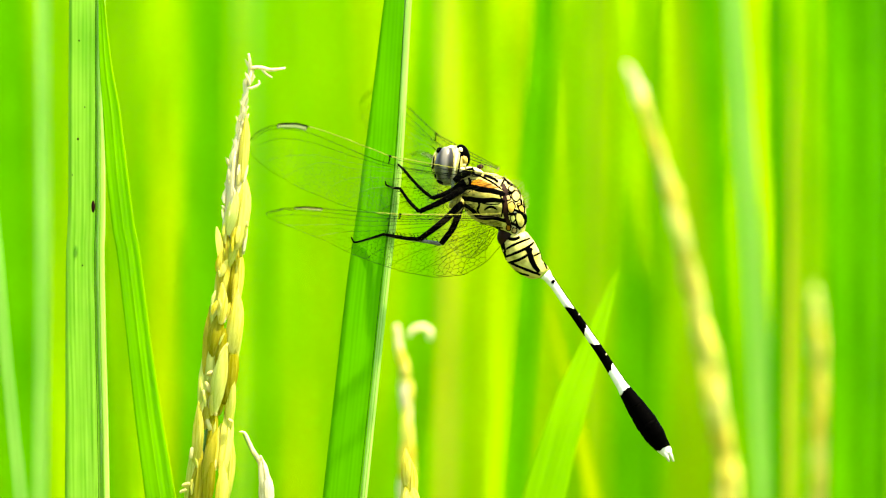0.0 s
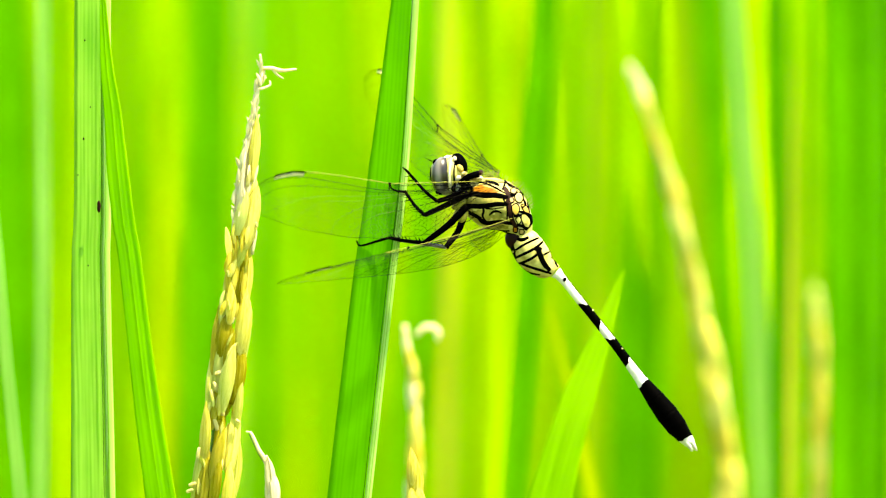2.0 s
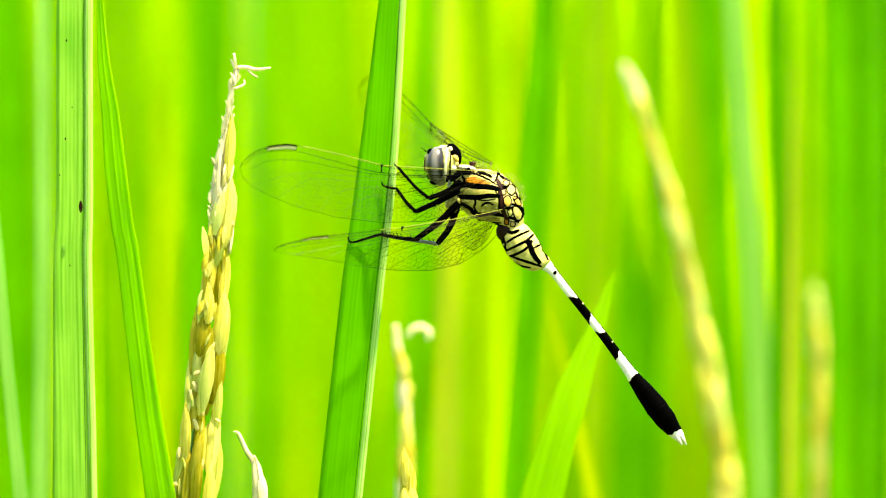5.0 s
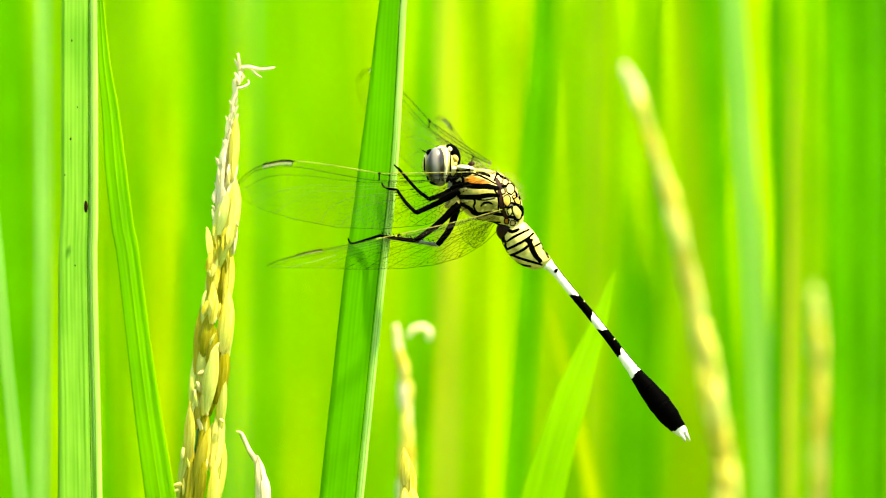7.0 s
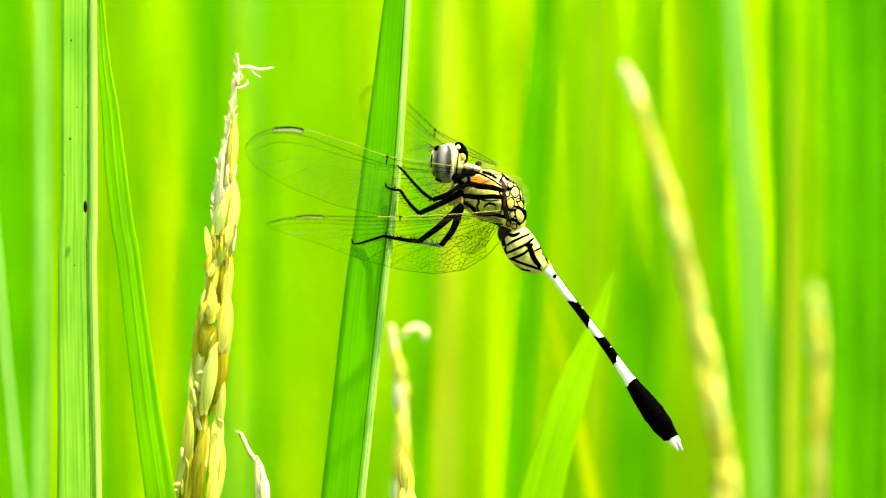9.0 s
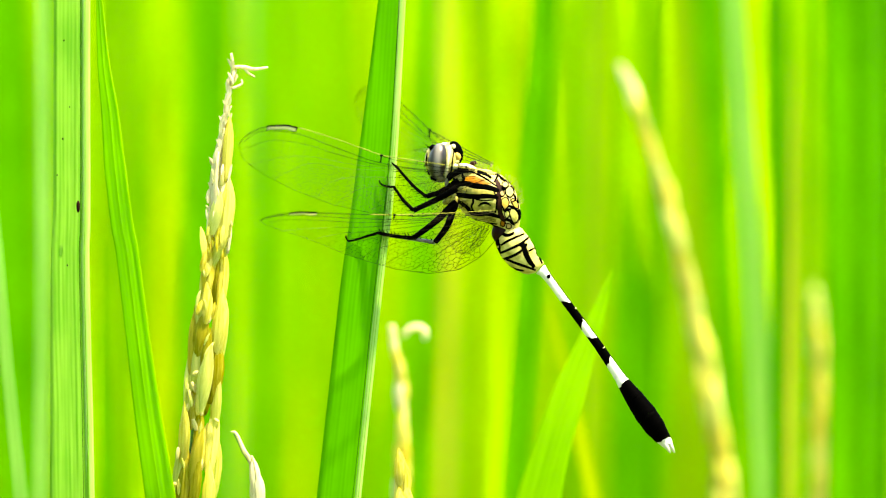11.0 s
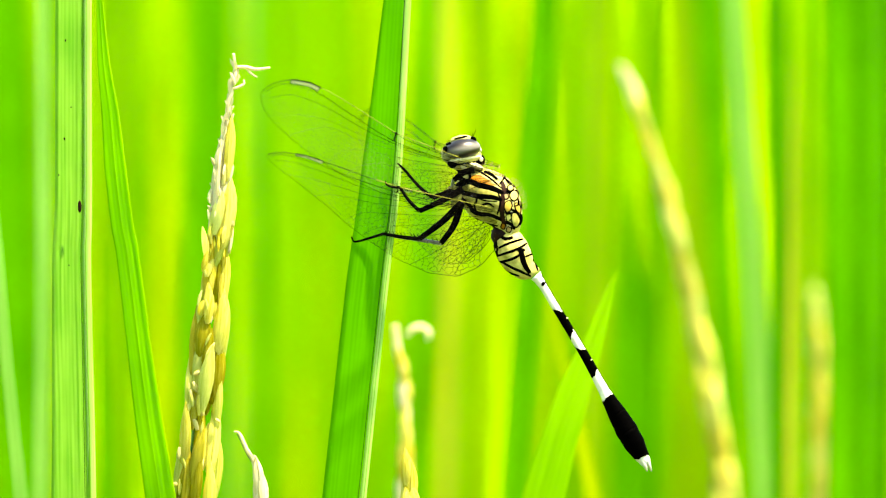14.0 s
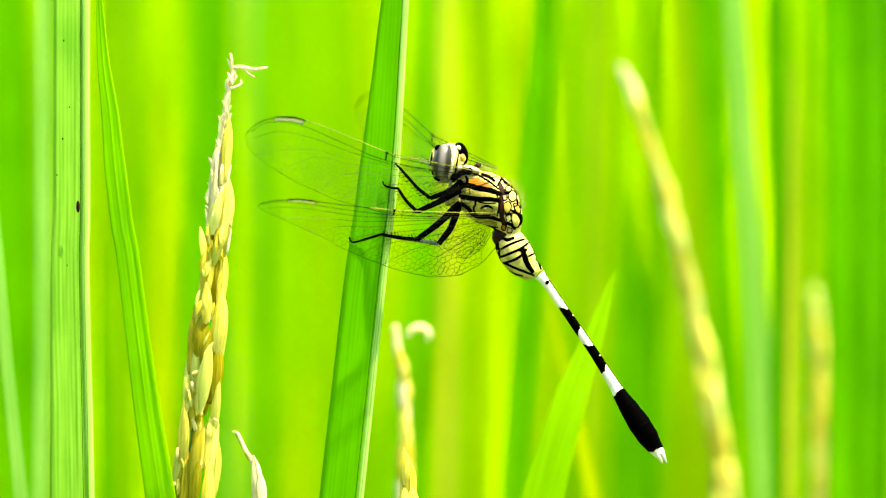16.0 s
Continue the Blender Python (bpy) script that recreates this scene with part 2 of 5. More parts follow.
# ---- rice leaves ----
def blade_mesh(path, width, left=1.0, right=1.0, vee=0.25, sides=6, curl=0.0, taper=0.0):
    """A long leaf: path from tip (or upper end) to base; width along it; left and right halves; vee raises the edges."""
    verts, faces, uvs = [], [], []
    cols = 2 * sides + 1
    run = 0.0
    for i, p in enumerate(path):
        t = (path[min(i + 1, len(path) - 1)] - path[max(i - 1, 0)]).normalized()
        side = t.cross(AWAY).normalized()
        if side.dot(RIGHT) < 0:
            side = -side
        nrm = side.cross(t).normalized()
        if nrm.dot(AWAY) > 0:
            nrm = -nrm
        if i:
            run += (p - path[i - 1]).length
        w = width(i / (len(path) - 1))
        for k in range(cols):
            f = (k - sides) / sides
            amt = f * (right if f > 0 else left)
            lift = abs(f) * vee * w + curl * w * (1 - abs(f)) * abs(f)
            rib = 0.05 * w * math.exp(-(f * 9) ** 2)
            verts.append(p + side * (amt * w) + nrm * (lift + rib))
            uvs.append((f * w * (left if f < 0 else right), run))
    for i in range(len(path) - 1):
        for k in range(cols - 1):
            a = i * cols + k
            faces.append((a, a + 1, a + cols + 1, a + cols))
    # back face a hair behind, so that the leaf has thickness
    n = len(verts)
    th = AWAY * 0.00012
    verts += [v + th for v in verts[:n]]
    uvs += uvs[:n]
    faces += [tuple(j + n for j in reversed(f)) for f in faces[:]]
    rows = len(path)
    for i in range(rows - 1):
        for k in (0, cols - 1):
            a, b = i * cols + k, (i + 1) * cols + k
            q = (a, b, b + n, a + n)
            faces.append(q if k == 0 else q[::-1])
    return verts, faces, uvs


def leaf(name, label, pts, back, width, mat=None, left=1.0, right=1.0, vee=0.2, tip=True, curl=0.0, group="", depth_lean=0.0, rib=0.0):
    """A rice leaf through places (x, y), top first, its half-width in fine units as (height, value) pairs."""
    line = smooth_path([(x, y, 0) for x, y in pts], 8)
    k = (REACH + back) / REACH
    path = [spot(p.x, p.y, back + depth_lean * (p.y - 441) / 441) for p in line]
    path = grounded(path)
    heights = [p.y for p in line]

    def w(s):
        return lerp_table(width, heights[min(len(heights) - 1, round(s * (len(path) - 1)))]) * U * k

    base = new(name)
    origin = spot(*pts[-1], back)
    base.matrix_world = pose(*origin)
    v, f, uv = blade_mesh([p - origin for p in path], w, left, right, vee, curl=curl)
    part("blade", v, f, mat or LEAF, base, uvs=uv)
    if rib:
        midrib(base, [p - origin for p in path], w, 0.0, rib * k, mat or LEAF, 0.05)
    tagged(base, label, "rice leaf", group)
    return base, [p - origin for p in path], w


def midrib(base, path, w, offset, size, mat=None, lift=0.25, name="midrib"):
    """A pale raised rib along a leaf, offset across it in half-widths."""
    verts, faces, uvs = [], [], []
    run = 0
    for i, p in enumerate(path):
        t = (path[min(i + 1, len(path) - 1)] - path[max(i - 1, 0)]).normalized()
        side = t.cross(AWAY).normalized()
        if side.dot(RIGHT) < 0:
            side = -side
        nrm = -AWAY
        c = p + side * offset * w(i / (len(path) - 1)) + nrm * (lift * w(i / (len(path) - 1)))
        r = size * U
        if i:
            run += (p - path[i - 1]).length
        for k in range(6):
            th = 2 * math.pi * k / 6
            verts.append(c + side * r * math.cos(th) + nrm * 0.25 * r * math.sin(th))
            uvs.append((r * math.cos(th), run))
    for i in range(len(path) - 1):
        for k in range(6):
            k2 = (k + 1) % 6
            faces.append((i * 6 + k, i * 6 + k2, i * 6 + 6 + k2, i * 6 + 6 + k))
    return part(name, verts, faces, mat or MIDRIB, base, uvs=uvs)


# ---- rice ears ----
def grain_mesh():
    """One rice spikelet pointing up z: a ribbed outer husk lapping over a smaller inner one, with a split beak."""
    prof = [(0, 6), (6, 10), (22, 14.5), (45, 17), (62, 17.5), (80, 15.5), (96, 10.5), (107, 5.5), (115, 1.3)]
    angles = [255, 268, 285, 305, 325, 345, 5, 25, 45, 65, 85, 104.9, 105, 130, 155, 180, 205, 230, 245, 254.9]
    verts, faces = [], []
    for z, r in prof:
        for i, a in enumerate(angles):
            outer = i < 12
            k = (1.06 if outer else 0.86) * (1.10 if i in (3, 6, 9, 15) else 1.0)
            th = radians(a)
            zz = z if outer else z * 0.93
            verts.append(Vector((r * k * math.cos(th) + math.sin(z * 0.027) * 3, r * k * 0.72 * math.sin(th), zz)) * U)
    n = len(angles)
    for j in range(len(prof) - 1):
        for i in range(n):
            i2 = (i + 1) % n
            faces.append((j * n + i, j * n + i2, (j + 1) * n + i2, (j + 1) * n + i))
    faces.append(tuple(range(n))[::-1])
    faces.append(tuple((len(prof) - 1) * n + i for i in range(n)))
    me = bpy.data.meshes.new("grain")
    me.from_pydata([tuple(v) for v in verts], [], faces)
    flags = []
    for p in me.polygons:
        ks = {v % n for v in p.vertices}
        flags.append(not ({11, 12} <= ks or {0, 19} <= ks))
    me.polygons.foreach_set("use_smooth", flags)
    return me


def flake_mesh(length, wide, bend):
    """A small papery scale: a cupped, pointed flake."""
    verts, faces = [], []
    n = 7
    for i in range(n):
        s = i / (n - 1)
        w = wide * (math.sin(math.pi * min(1, s * 0.9 + 0.08)) ** 0.8)
        z = length * s
        x = bend * s * s
        for k, f in enumerate((-1, -0.4, 0.4, 1)):
            verts.append(Vector((x + f * w, -(1 - f * f) * w * 0.7, z)) * U)
    for i in range(n - 1):
        for k in range(3):
            a = i * 4 + k
            faces.append((a, a + 1, a + 5, a + 4))
    m = len(verts)
    verts += [v + Vector((0, 1.2 * U, 0)) for v in verts]
    faces += [tuple(j + m for j in reversed(f)) for f in faces[:]]
    me = bpy.data.meshes.new("flake")
    me.from_pydata([tuple(v) for v in verts], [], faces)
    me.polygons.foreach_set("use_smooth", [True] * len(me.polygons))
    return me


def with_material(me, mat):
    c = me.copy()
    c.materials.append(mat)
    return c


GRAIN = grain_mesh()
GRAINS = [with_material(GRAIN, HUSK), with_material(GRAIN, HUSK_GREEN_SHADED), with_material(GRAIN, CHAFF), with_material(GRAIN, HUSK_RIPE)]
FLAKES = [with_material(flake_mesh(46, 6, 8), CHAFF), with_material(flake_mesh(30, 4, -6), CHAFF), with_material(flake_mesh(60, 9, 5), HUSK), with_material(flake_mesh(42, 5, 8), HUSK_RIPE), with_material(flake_mesh(26, 4, -7), HUSK_RIPE)]
BRACTS = [with_material(flake_mesh(112, 15, 9), m) for m in (HUSK_RIPE, HUSK, HUSK_GREEN_SHADED)] + [with_material(flake_mesh(84, 12, -12), m) for m in (HUSK_RIPE, HUSK)]


def face_view(m):
    """Turn a local pose (x right, y away, z up) into the field's axes."""
    return Matrix((( RIGHT.x, AWAY.x, UP.x, 0), (RIGHT.y, AWAY.y, UP.y, 0), (RIGHT.z, AWAY.z, UP.z, 0), (0, 0, 0, 1))) @ m


def ear(name, label, pts, back, crowd, size=1.0, seed=1, bare=0.0, spread=12.0, flakes=20, group="rice ears", mix=(0.55, 0.3, 0.15), pale=0.0, ripe=False, bracts=0, stem=None, middle=0.55, laid=()):
    """An upright rice ear: a stalk from the mud and spikelets pressed to it. pts: (x, y), top first. bare: the share at the top with chaff only."""
    rng = random.Random(seed)
    line = smooth_path([(x, y, 0) for x, y in pts], 10)
    origin = spot(*pts[-1], back)
    base = new(name)
    base.matrix_world = pose(*origin)
    path = grounded([spot(p.x, p.y, back) for p in line])
    local = [p - origin for p in path]
    rad = [(2.2 + 5.0 * min(1, i / len(line))) * U * size for i in range(len(local))]
    part("stalk", *tube(local, rad, 8), stem or STEM, base)
    n = len(line)

    def place(me, s, side, depth, tilt, turn, nm, k):
        i = min(n - 2, int(s * (n - 1)))
        p = line[i].lerp(line[i + 1], s * (n - 1) - i)
        d = line[max(0, i - 1)] - line[i + 1]
        lean = math.degrees(math.atan2(d.x, -d.y))
        at = spot(p.x + side, p.y, back + depth * U) - origin
        ob = new(nm, me)
        ob.parent = base
        ob.matrix_basis = Matrix.Translation(at) @ face_view(pose(0, 0, 0, 0, lean + tilt, turn) @ Matrix.Diagonal((k * rng.uniform(0.85, 1.12), k, k * rng.uniform(0.9, 1.12), 1)))
        return ob

    top, low = pts[0][1], pts[-1][1]
    for x0, y0, x1, y1, wide, depth, kind in laid:
        me = GRAINS[kind]
        at = spot(x1, y1, back + depth * U) - origin
        ob = new("grain", me)
        ob.parent = base
        run = math.hypot(x1 - x0, y1 - y0)
        ob.matrix_basis = Matrix.Translation(at) @ face_view(pose(0, 0, 0, rng.uniform(-3, 3), math.degrees(math.atan2(x0 - x1, y1 - y0)), rng.uniform(-50, 50)) @ Matrix.Diagonal((wide / 37, wide / 46, run / 98, 1)))
    for rank in range(0 if laid else 3):
        y = top + bare * (low - top) + rank * 31
        while y < low + 100 * size:
            s = (y - top) / (low - top)
            step = rng.uniform(0.85, 1.15) * crowd * size * (0.8 + 0.25 * min(1, s))
            y += step
            if rank == 2 and rng.random() > middle:
                continue
            side = (-1, 1, rng.uniform(-0.4, 0.4))[rank] * rng.uniform(0.8, 1.1) * spread * size * (0.12 + 0.88 * min(1, s))
            r = rng.random()
            me = GRAINS[2] if ripe and s < pale else GRAINS[0 if r < 0.6 else 3] if ripe else GRAINS[2] if s < pale and rank != 1 else GRAINS[3] if bracts and r < 0.4 else GRAINS[0] if r < mix[0] else GRAINS[1] if r < mix[0] + mix[1] else GRAINS[2]
            ob = place(me, min(max(s, 0.0), 0.999), side, (0, -3, 10)[rank] + rng.uniform(-5, 5), (1 if side > 0 else -1) * rng.uniform(-4, 7), rng.uniform(-40, 40), "grain", size * rng.uniform(0.92, 1.12) * (0.62 + 0.5 * min(1, s)))
            if s > 1:
                ob.location += Vector((0, 0, -(s - 1) * (low - top) * U))
    for j in range(bracts):
        s = bare + (1.0 - bare) * (j + rng.random()) / bracts
        side = rng.uniform(-1.25, 1.25) * spread * size * (0.12 + 0.88 * s)
        place(rng.choice(BRACTS), min(0.999, s + 0.1), side, rng.uniform(-30, -8), (1 if side > 0 else -1) * rng.uniform(-4, 10), rng.uniform(-60, 60), "bract", size * rng.uniform(0.7, 1.1) * (0.62 + 0.45 * s))
    for j in range(flakes):
        s = 0.1 + 0.9 * rng.random() ** 1.1
        side = rng.uniform(-1, 1) * spread * size * (0.4 + 0.8 * s)
        place(FLAKES[rng.choice((0, 1) if s < 0.4 else (2, 2, 3, 4, 4))], s, side, rng.uniform(-32, -14), rng.uniform(-14, 14), rng.uniform(-70, 70), "glume", size * rng.uniform(0.6, 1.1) * (0.5 + 0.5 * s))
    tagged(base, label, "rice ear", group)
    return base


# ---- the dragonfly ----
JOINT = (936, 446)


def q(x, y, d=0.0):
    """A place on the insect in its own space: x right, y down from the field's axes, d away, in fine units."""
    return Vector(((x - JOINT[0]) * U, d * U, (JOINT[1] - y) * U))


def ellipsoid(centre, rx, ry, rz, turn=0.0, nu=24, nv=16):
    """turn: degrees in the plane of view."""
    rot = pose(0, 0, 0, 0, turn, 0).to_3x3()
    verts, faces = [], []
    for j in range(nv + 1):
        ph = math.pi * j / nv
        for i in range(nu):
            th = 2 * math.pi * i / nu
            v = Vector((rx * math.sin(ph) * math.cos(th), ry * math.sin(ph) * math.sin(th), rz * math.cos(ph))) * U
            verts.append(centre + rot @ v)
    for j in range(nv):
        for i in range(nu):
            a, b = j * nu + i, j * nu + (i + 1) % nu
            faces.append((a, a + nu, b + nu, b))
    return verts, faces


def ribbon(tree, pts, width, proud=0.5, far=False):
    """A band laid on a body's flank along (x, y) points, a little proud of it."""
    line = smooth_path([(x, y, 0) for x, y in pts], 6)
    n = len(line)
    verts, faces = [], []
    cols = 5
    sgn = 1 if far else -1
    for i, p in enumerate(line):
        t = (line[min(i + 1, n - 1)] - line[max(i - 1, 0)]).normalized()
        side = Vector((-t.y, t.x, 0))
        s = i / (n - 1)
        w = width * (0.35 + 0.65 * math.sin(math.pi * min(1, 0.12 + 0.8 * s)) ** 0.5)
        for k in range(cols):
            f = (k / (cols - 1) - 0.5) * 2
            o = p + side * (f * w * 0.5)
            start = q(o.x, o.y, sgn * 200)
            hit, nrm, idx, dist = tree.ray_cast(start, Vector((0, -sgn, 0)))
            if hit is None:
                near, nrm, idx, dist = tree.find_nearest(q(o.x, o.y, sgn * 6))
                hit = near
            verts.append(hit + nrm * (proud if abs(f) < 0.9 else -0.15) * U)
    for i in range(n - 1):
        for k in range(cols - 1):
            a = i * cols + k
            f = (a, a + 1, a + cols + 1, a + cols)
            faces.append(f if not far else f[::-1])
    return verts, faces


def patch(tree, pts, proud=0.5, far=False):
    """A plate laid on a body's flank inside an outline of (x, y) points, its rim sunk into the skin."""
    cx, cy = sum(p[0] for p in pts) / len(pts), sum(p[1] for p in pts) / len(pts)
    n = len(pts)
    outline = []
    for i in range(n):
        p0, p1, p2, p3 = (Vector((*pts[(i + k) % n], 0)) for k in (-1, 0, 1, 2))
        for t in (0.0, 0.33, 0.67):
            curve = 0.5 * (2 * p1 + (p2 - p0) * t + (2 * p0 - 5 * p1 + 4 * p2 - p3) * t * t + (3 * p1 - p0 - 3 * p2 + p3) * t ** 3)
            outline.append(curve.lerp(p1.lerp(p2, t), 0.7))
    m = len(outline)
    sgn = 1 if far else -1
    verts, faces = [], []

    def lay(x, y, rise):
        hit, nrm, idx, dist = tree.ray_cast(q(x, y, sgn * 200), Vector((0, -sgn, 0)))
        if hit is None:
            hit, nrm, idx, dist = tree.find_nearest(q(x, y, sgn * 6))
        verts.append(hit + nrm * rise * U)

    lay(cx, cy, proud)
    for f, rise in ((0.45, proud), (0.8, proud * 0.8), (0.95, proud * 0.45), (1.0, -0.2)):
        for p in outline:
            lay(cx + (p.x - cx) * f, cy + (p.y - cy) * f, rise)
    for k in range(m):
        k2 = (k + 1) % m
        faces.append((0, 1 + k, 1 + k2))
        for r in range(3):
            a, b = 1 + r * m, 1 + (r + 1) * m
            faces.append((a + k, b + k, b + k2, a + k2))
    return verts, [f[::-1] for f in faces] if far else faces


def tree_of(verts, faces):
    return BVHTree.FromPolygons([tuple(v) for v in verts], faces)


def wing(name, label, length, lead, trail, veins, net_edge, reach_dark, parent, seed, stigma=(0.80, 0.91), edge=None):
    """A clear wing: span along x from the root, trailing edge towards +y. lead and trail are (share, units) tables."""
    rng = random.Random(seed)
    L = length

    def le(s):
        return lerp_table(lead, s)

    def tr(s):
        return lerp_table(trail, s)

    def bulge(s, f):
        return (math.sin(s * 9) * 2.0 + math.sin(f * 7 + s * 3) * 2.5) * (1 - 0.5 * s)

    def at(s, f):
        # s along the span, f from the leading (0) to the trailing edge (1)
        y = le(s) + (tr(s) - le(s)) * f
        return Vector((s * L, y, bulge(s, f))) * U

    ns, nf = 48, 12
    verts = [at(i / ns, k / nf) for i in range(ns + 1) for k in range(nf + 1)]
    faces = [(i * (nf + 1) + k, i * (nf + 1) + k + 1, (i + 1) * (nf + 1) + k + 1, (i + 1) * (nf + 1) + k) for i in range(ns) for k in range(nf)]
    base = part(name, verts, faces, MEMBRANE, parent, label)

    def strip(points, w):
        vs, fs = [], []
        n = len(points)
        for i, p in enumerate(points):
            t = (points[min(i + 1, n - 1)] - points[max(i - 1, 0)])
            t = t.normalized() if t.length > 1e-9 else Vector((1, 0, 0))
            ww = w * (1.05 - 0.5 * min(1.0, p.x / (L * U)))
            side = Vector((-t.y, t.x, 0)) * (ww * U)
            up = Vector((0, 0, ww * U))
            vs += [p + side, p - side * 0.5 + up * 0.87, p - side * 0.5 - up * 0.87]
        for i in range(n - 1):
            for k in range(3):
                k2 = (k + 1) % 3
                fs.append((i * 3 + k, i * 3 + k2, i * 3 + 3 + k2, i * 3 + 3 + k))
        return vs, fs

    # main veins: (share of the span, share of the chord) from root to margin
    def vein(j, s):
        return lerp_table(veins[j], s)

    strong, faint, fine, pale = [], [], [], []
    for j, table in enumerate(veins):
        pts = smooth_path([at(a, f) for a, f in table], 7)
        near_root = [p for p in pts if p.x < reach_dark * L * U or j < 3]
        rest = pts[max(0, len(near_root) - 1):]
        if len(near_root) > 1:
            strong.append(strip(near_root, (0.62, 0.85, 0.6, 0.55)[j] if j < 4 else 0.45))
        if len(rest) > 1:
            faint.append(strip(rest, 0.4))
    dark_from = 0.79 if stigma[0] > 0.79 else 0.55
    # trailing margin
    strong.append(strip([at(i / 60, 1.0) for i in range(61)], 0.55))

    # cross veins between neighbours
    def rows_between(fa, fb, s0, s1, step):
        s = s0
        while s < s1:
            a, b = at(s, fa(s)), at(min(1, s + rng.uniform(-0.004, 0.006)), fb(s))
            if (a - b).length > 1.5 * U:
                (fine if s < 0.5 else pale).append(strip([a, (a + b) / 2, b], 0.34 if s < 0.5 else 0.2))
            s += step * rng.uniform(0.8, 1.2)

    rows_between(lambda s: 0.0, lambda s: vein(0, s), 0.05, 0.44, 0.034)
    rows_between(lambda s: vein(0, s), lambda s: vein(1, s), 0.06, 0.44, 0.034)
    rows_between(lambda s: 0.0, lambda s: vein(1, s), 0.47, 0.78, 0.030)
    rows_between(lambda s: vein(1, s), lambda s: vein(2, s), 0.22, 0.93, 0.028)
    rows_between(lambda s: vein(2, s), lambda s: vein(3, s), 0.30, 0.84, 0.026)
    rows_between(lambda s: vein(1, s), lambda s: vein(5, s), 0.08, 0.22, 0.03)
    # small six-sided cells in the wide field behind the main veins
    cell = 10.5 if stigma[0] > 0.79 else 12.5
    hh = cell * math.sqrt(3) / 2

    def inside(p):
        s = p.x / (L * U)
        if not 0.04 < s < 0.985:
            return False
        y = p.y / U
        f = (y - le(s)) / max(1e-6, tr(s) - le(s))
        return lerp_table(net_edge, s) < f < 1.0

    def lift(x, y):
        s = x / L
        f = (y - le(s)) / max(1e-6, tr(s) - le(s))
        return Vector((x * U, y * U, bulge(s, f) * U))

    seen_keys = {}
    for r in range(-2, 16):
        for c in range(0, int(L / (cell * 0.75)) + 2):
            cx = c * cell * 0.75
            cy = r * hh + (hh / 2 if c % 2 else 0) - 10
            if cx > L or cx < 0:
                continue
            corner = []
            for k in range(6):
                x = cx + cell / 2 * math.cos(math.pi / 3 * k)
                y = cy + cell / 2 * math.sin(math.pi / 3 * k)
                key = (round(x), round(y))
                if key not in seen_keys:
                    seen_keys[key] = (min(L, max(0, x + rng.uniform(-3, 3))), y + rng.uniform(-3, 3))
                corner.append(seen_keys[key])
            for k in range(3):
                a, b = lift(*corner[k]), lift(*corner[k + 1])
                if inside(a) and inside(b):
                    out = (a.x + rng.uniform(-20, 20) * U) / (L * U)
                    (fine if out < reach_dark else pale).append(strip([a, b], 0.40 if out < 0.25 else 0.26 if out < 0.6 else 0.2))
    tagged(part("vein_net", *merged(fine), VEIN, base, "fine dark net of cross veins", False), kind="stuff")
    tagged(part("outer_vein_net", *merged(pale), VEIN_PALE, base, "fine pale net towards the wing tip", False), kind="stuff")
    for vv in strong:
        part("vein", *vv, VEIN, base, smooth=False)
    for vv in faint:
        part("vein", *vv, VEIN_PALE, base, smooth=False)
    part("costa", *tube([at(i / 40 * (dark_from + 0.01), 0.0) for i in range(41)], [(0.5 + 0.2 * min(1, i / 24)) * U for i in range(41)], 6), edge or COSTA, base, "yellowish leading edge")
    part("outer_margin", *tube([at(dark_from + (1 - dark_from) * i / 30, 0.0) for i in range(31)], [0.7 * U] * 31, 6), VEIN, base, "dark wing margin")
    s0, s1 = stigma
    rim = 1.0 if s0 > 0.79 else 0.75
    top = [at(s0 + (s1 - s0) * i / 8, 0.0) for i in range(9)]
    bot = [at(s0 + (s1 - s0) * i / 8, 0.07) for i in range(9)]
    zz = Vector((0, 0, 1.0 * U))
    sv = [p + zz for p in top] + [p + zz for p in bot] + [p - zz for p in top] + [p - zz for p in bot]
    sf = [(i, i + 1, i + 10, i + 9) for i in range(8)] + [(i + 18, i + 27, i + 28, i + 19) for i in range(8)]
    sf += [(i, i + 18, i + 19, i + 1) for i in range(8)] + [(i + 9, i + 10, i + 28, i + 27) for i in range(8)] + [(0, 9, 27, 18), (8, 26, 35, 17)]
    part("stigma", sv, sf, STIGMA, base, "dark-rimmed tan wing spot", False)
    part("stigma_rim", *merged([strip(top, 4.2 * rim), strip(bot, 2.0 * rim), strip([top[0], bot[0]], 2.2), strip([top[-1], bot[-1]], 2.2)]), BLACK, base, smooth=False)
    part("nodus", *merged([ellipsoid(at(0.455, 0.0), 3.4, 2.6, 2.0, 0, 8, 6), strip([at(0.455, 0.0), at(0.452, vein(1, 0.455))], 2.0)]), VEIN, base, "dark nodus")
    return base


FORE = 490.0
HIND = 470.0
FORE_LEAD = [(0, -10), (0.2, -12), (0.45, -13), (0.65, -33), (0.76, -42), (0.84, -45), (0.9, -40), (0.94, -32), (0.97, -22), (0.99, -11), (1, 1)]
FORE_TRAIL = [(0, 10), (0.05, 40), (0.12, 66), (0.25, 88), (0.42, 94), (0.59, 88), (0.77, 68), (0.88, 49), (0.94, 36), (0.97, 26), (0.99, 15), (1, 2)]
HIND_LEAD = [(0, -8), (0.2, -6), (0.45, -3), (0.6, -7), (0.71, -12), (0.85, -17), (0.94, -13), (0.985, -6), (1, -1)]
HIND_TRAIL = [(0, 60), (0.04, 98), (0.12, 126), (0.24, 132), (0.38, 121), (0.5, 103), (0.61, 83), (0.71, 60), (0.85, 33), (0.94, 17), (0.985, 7), (1, 1)]
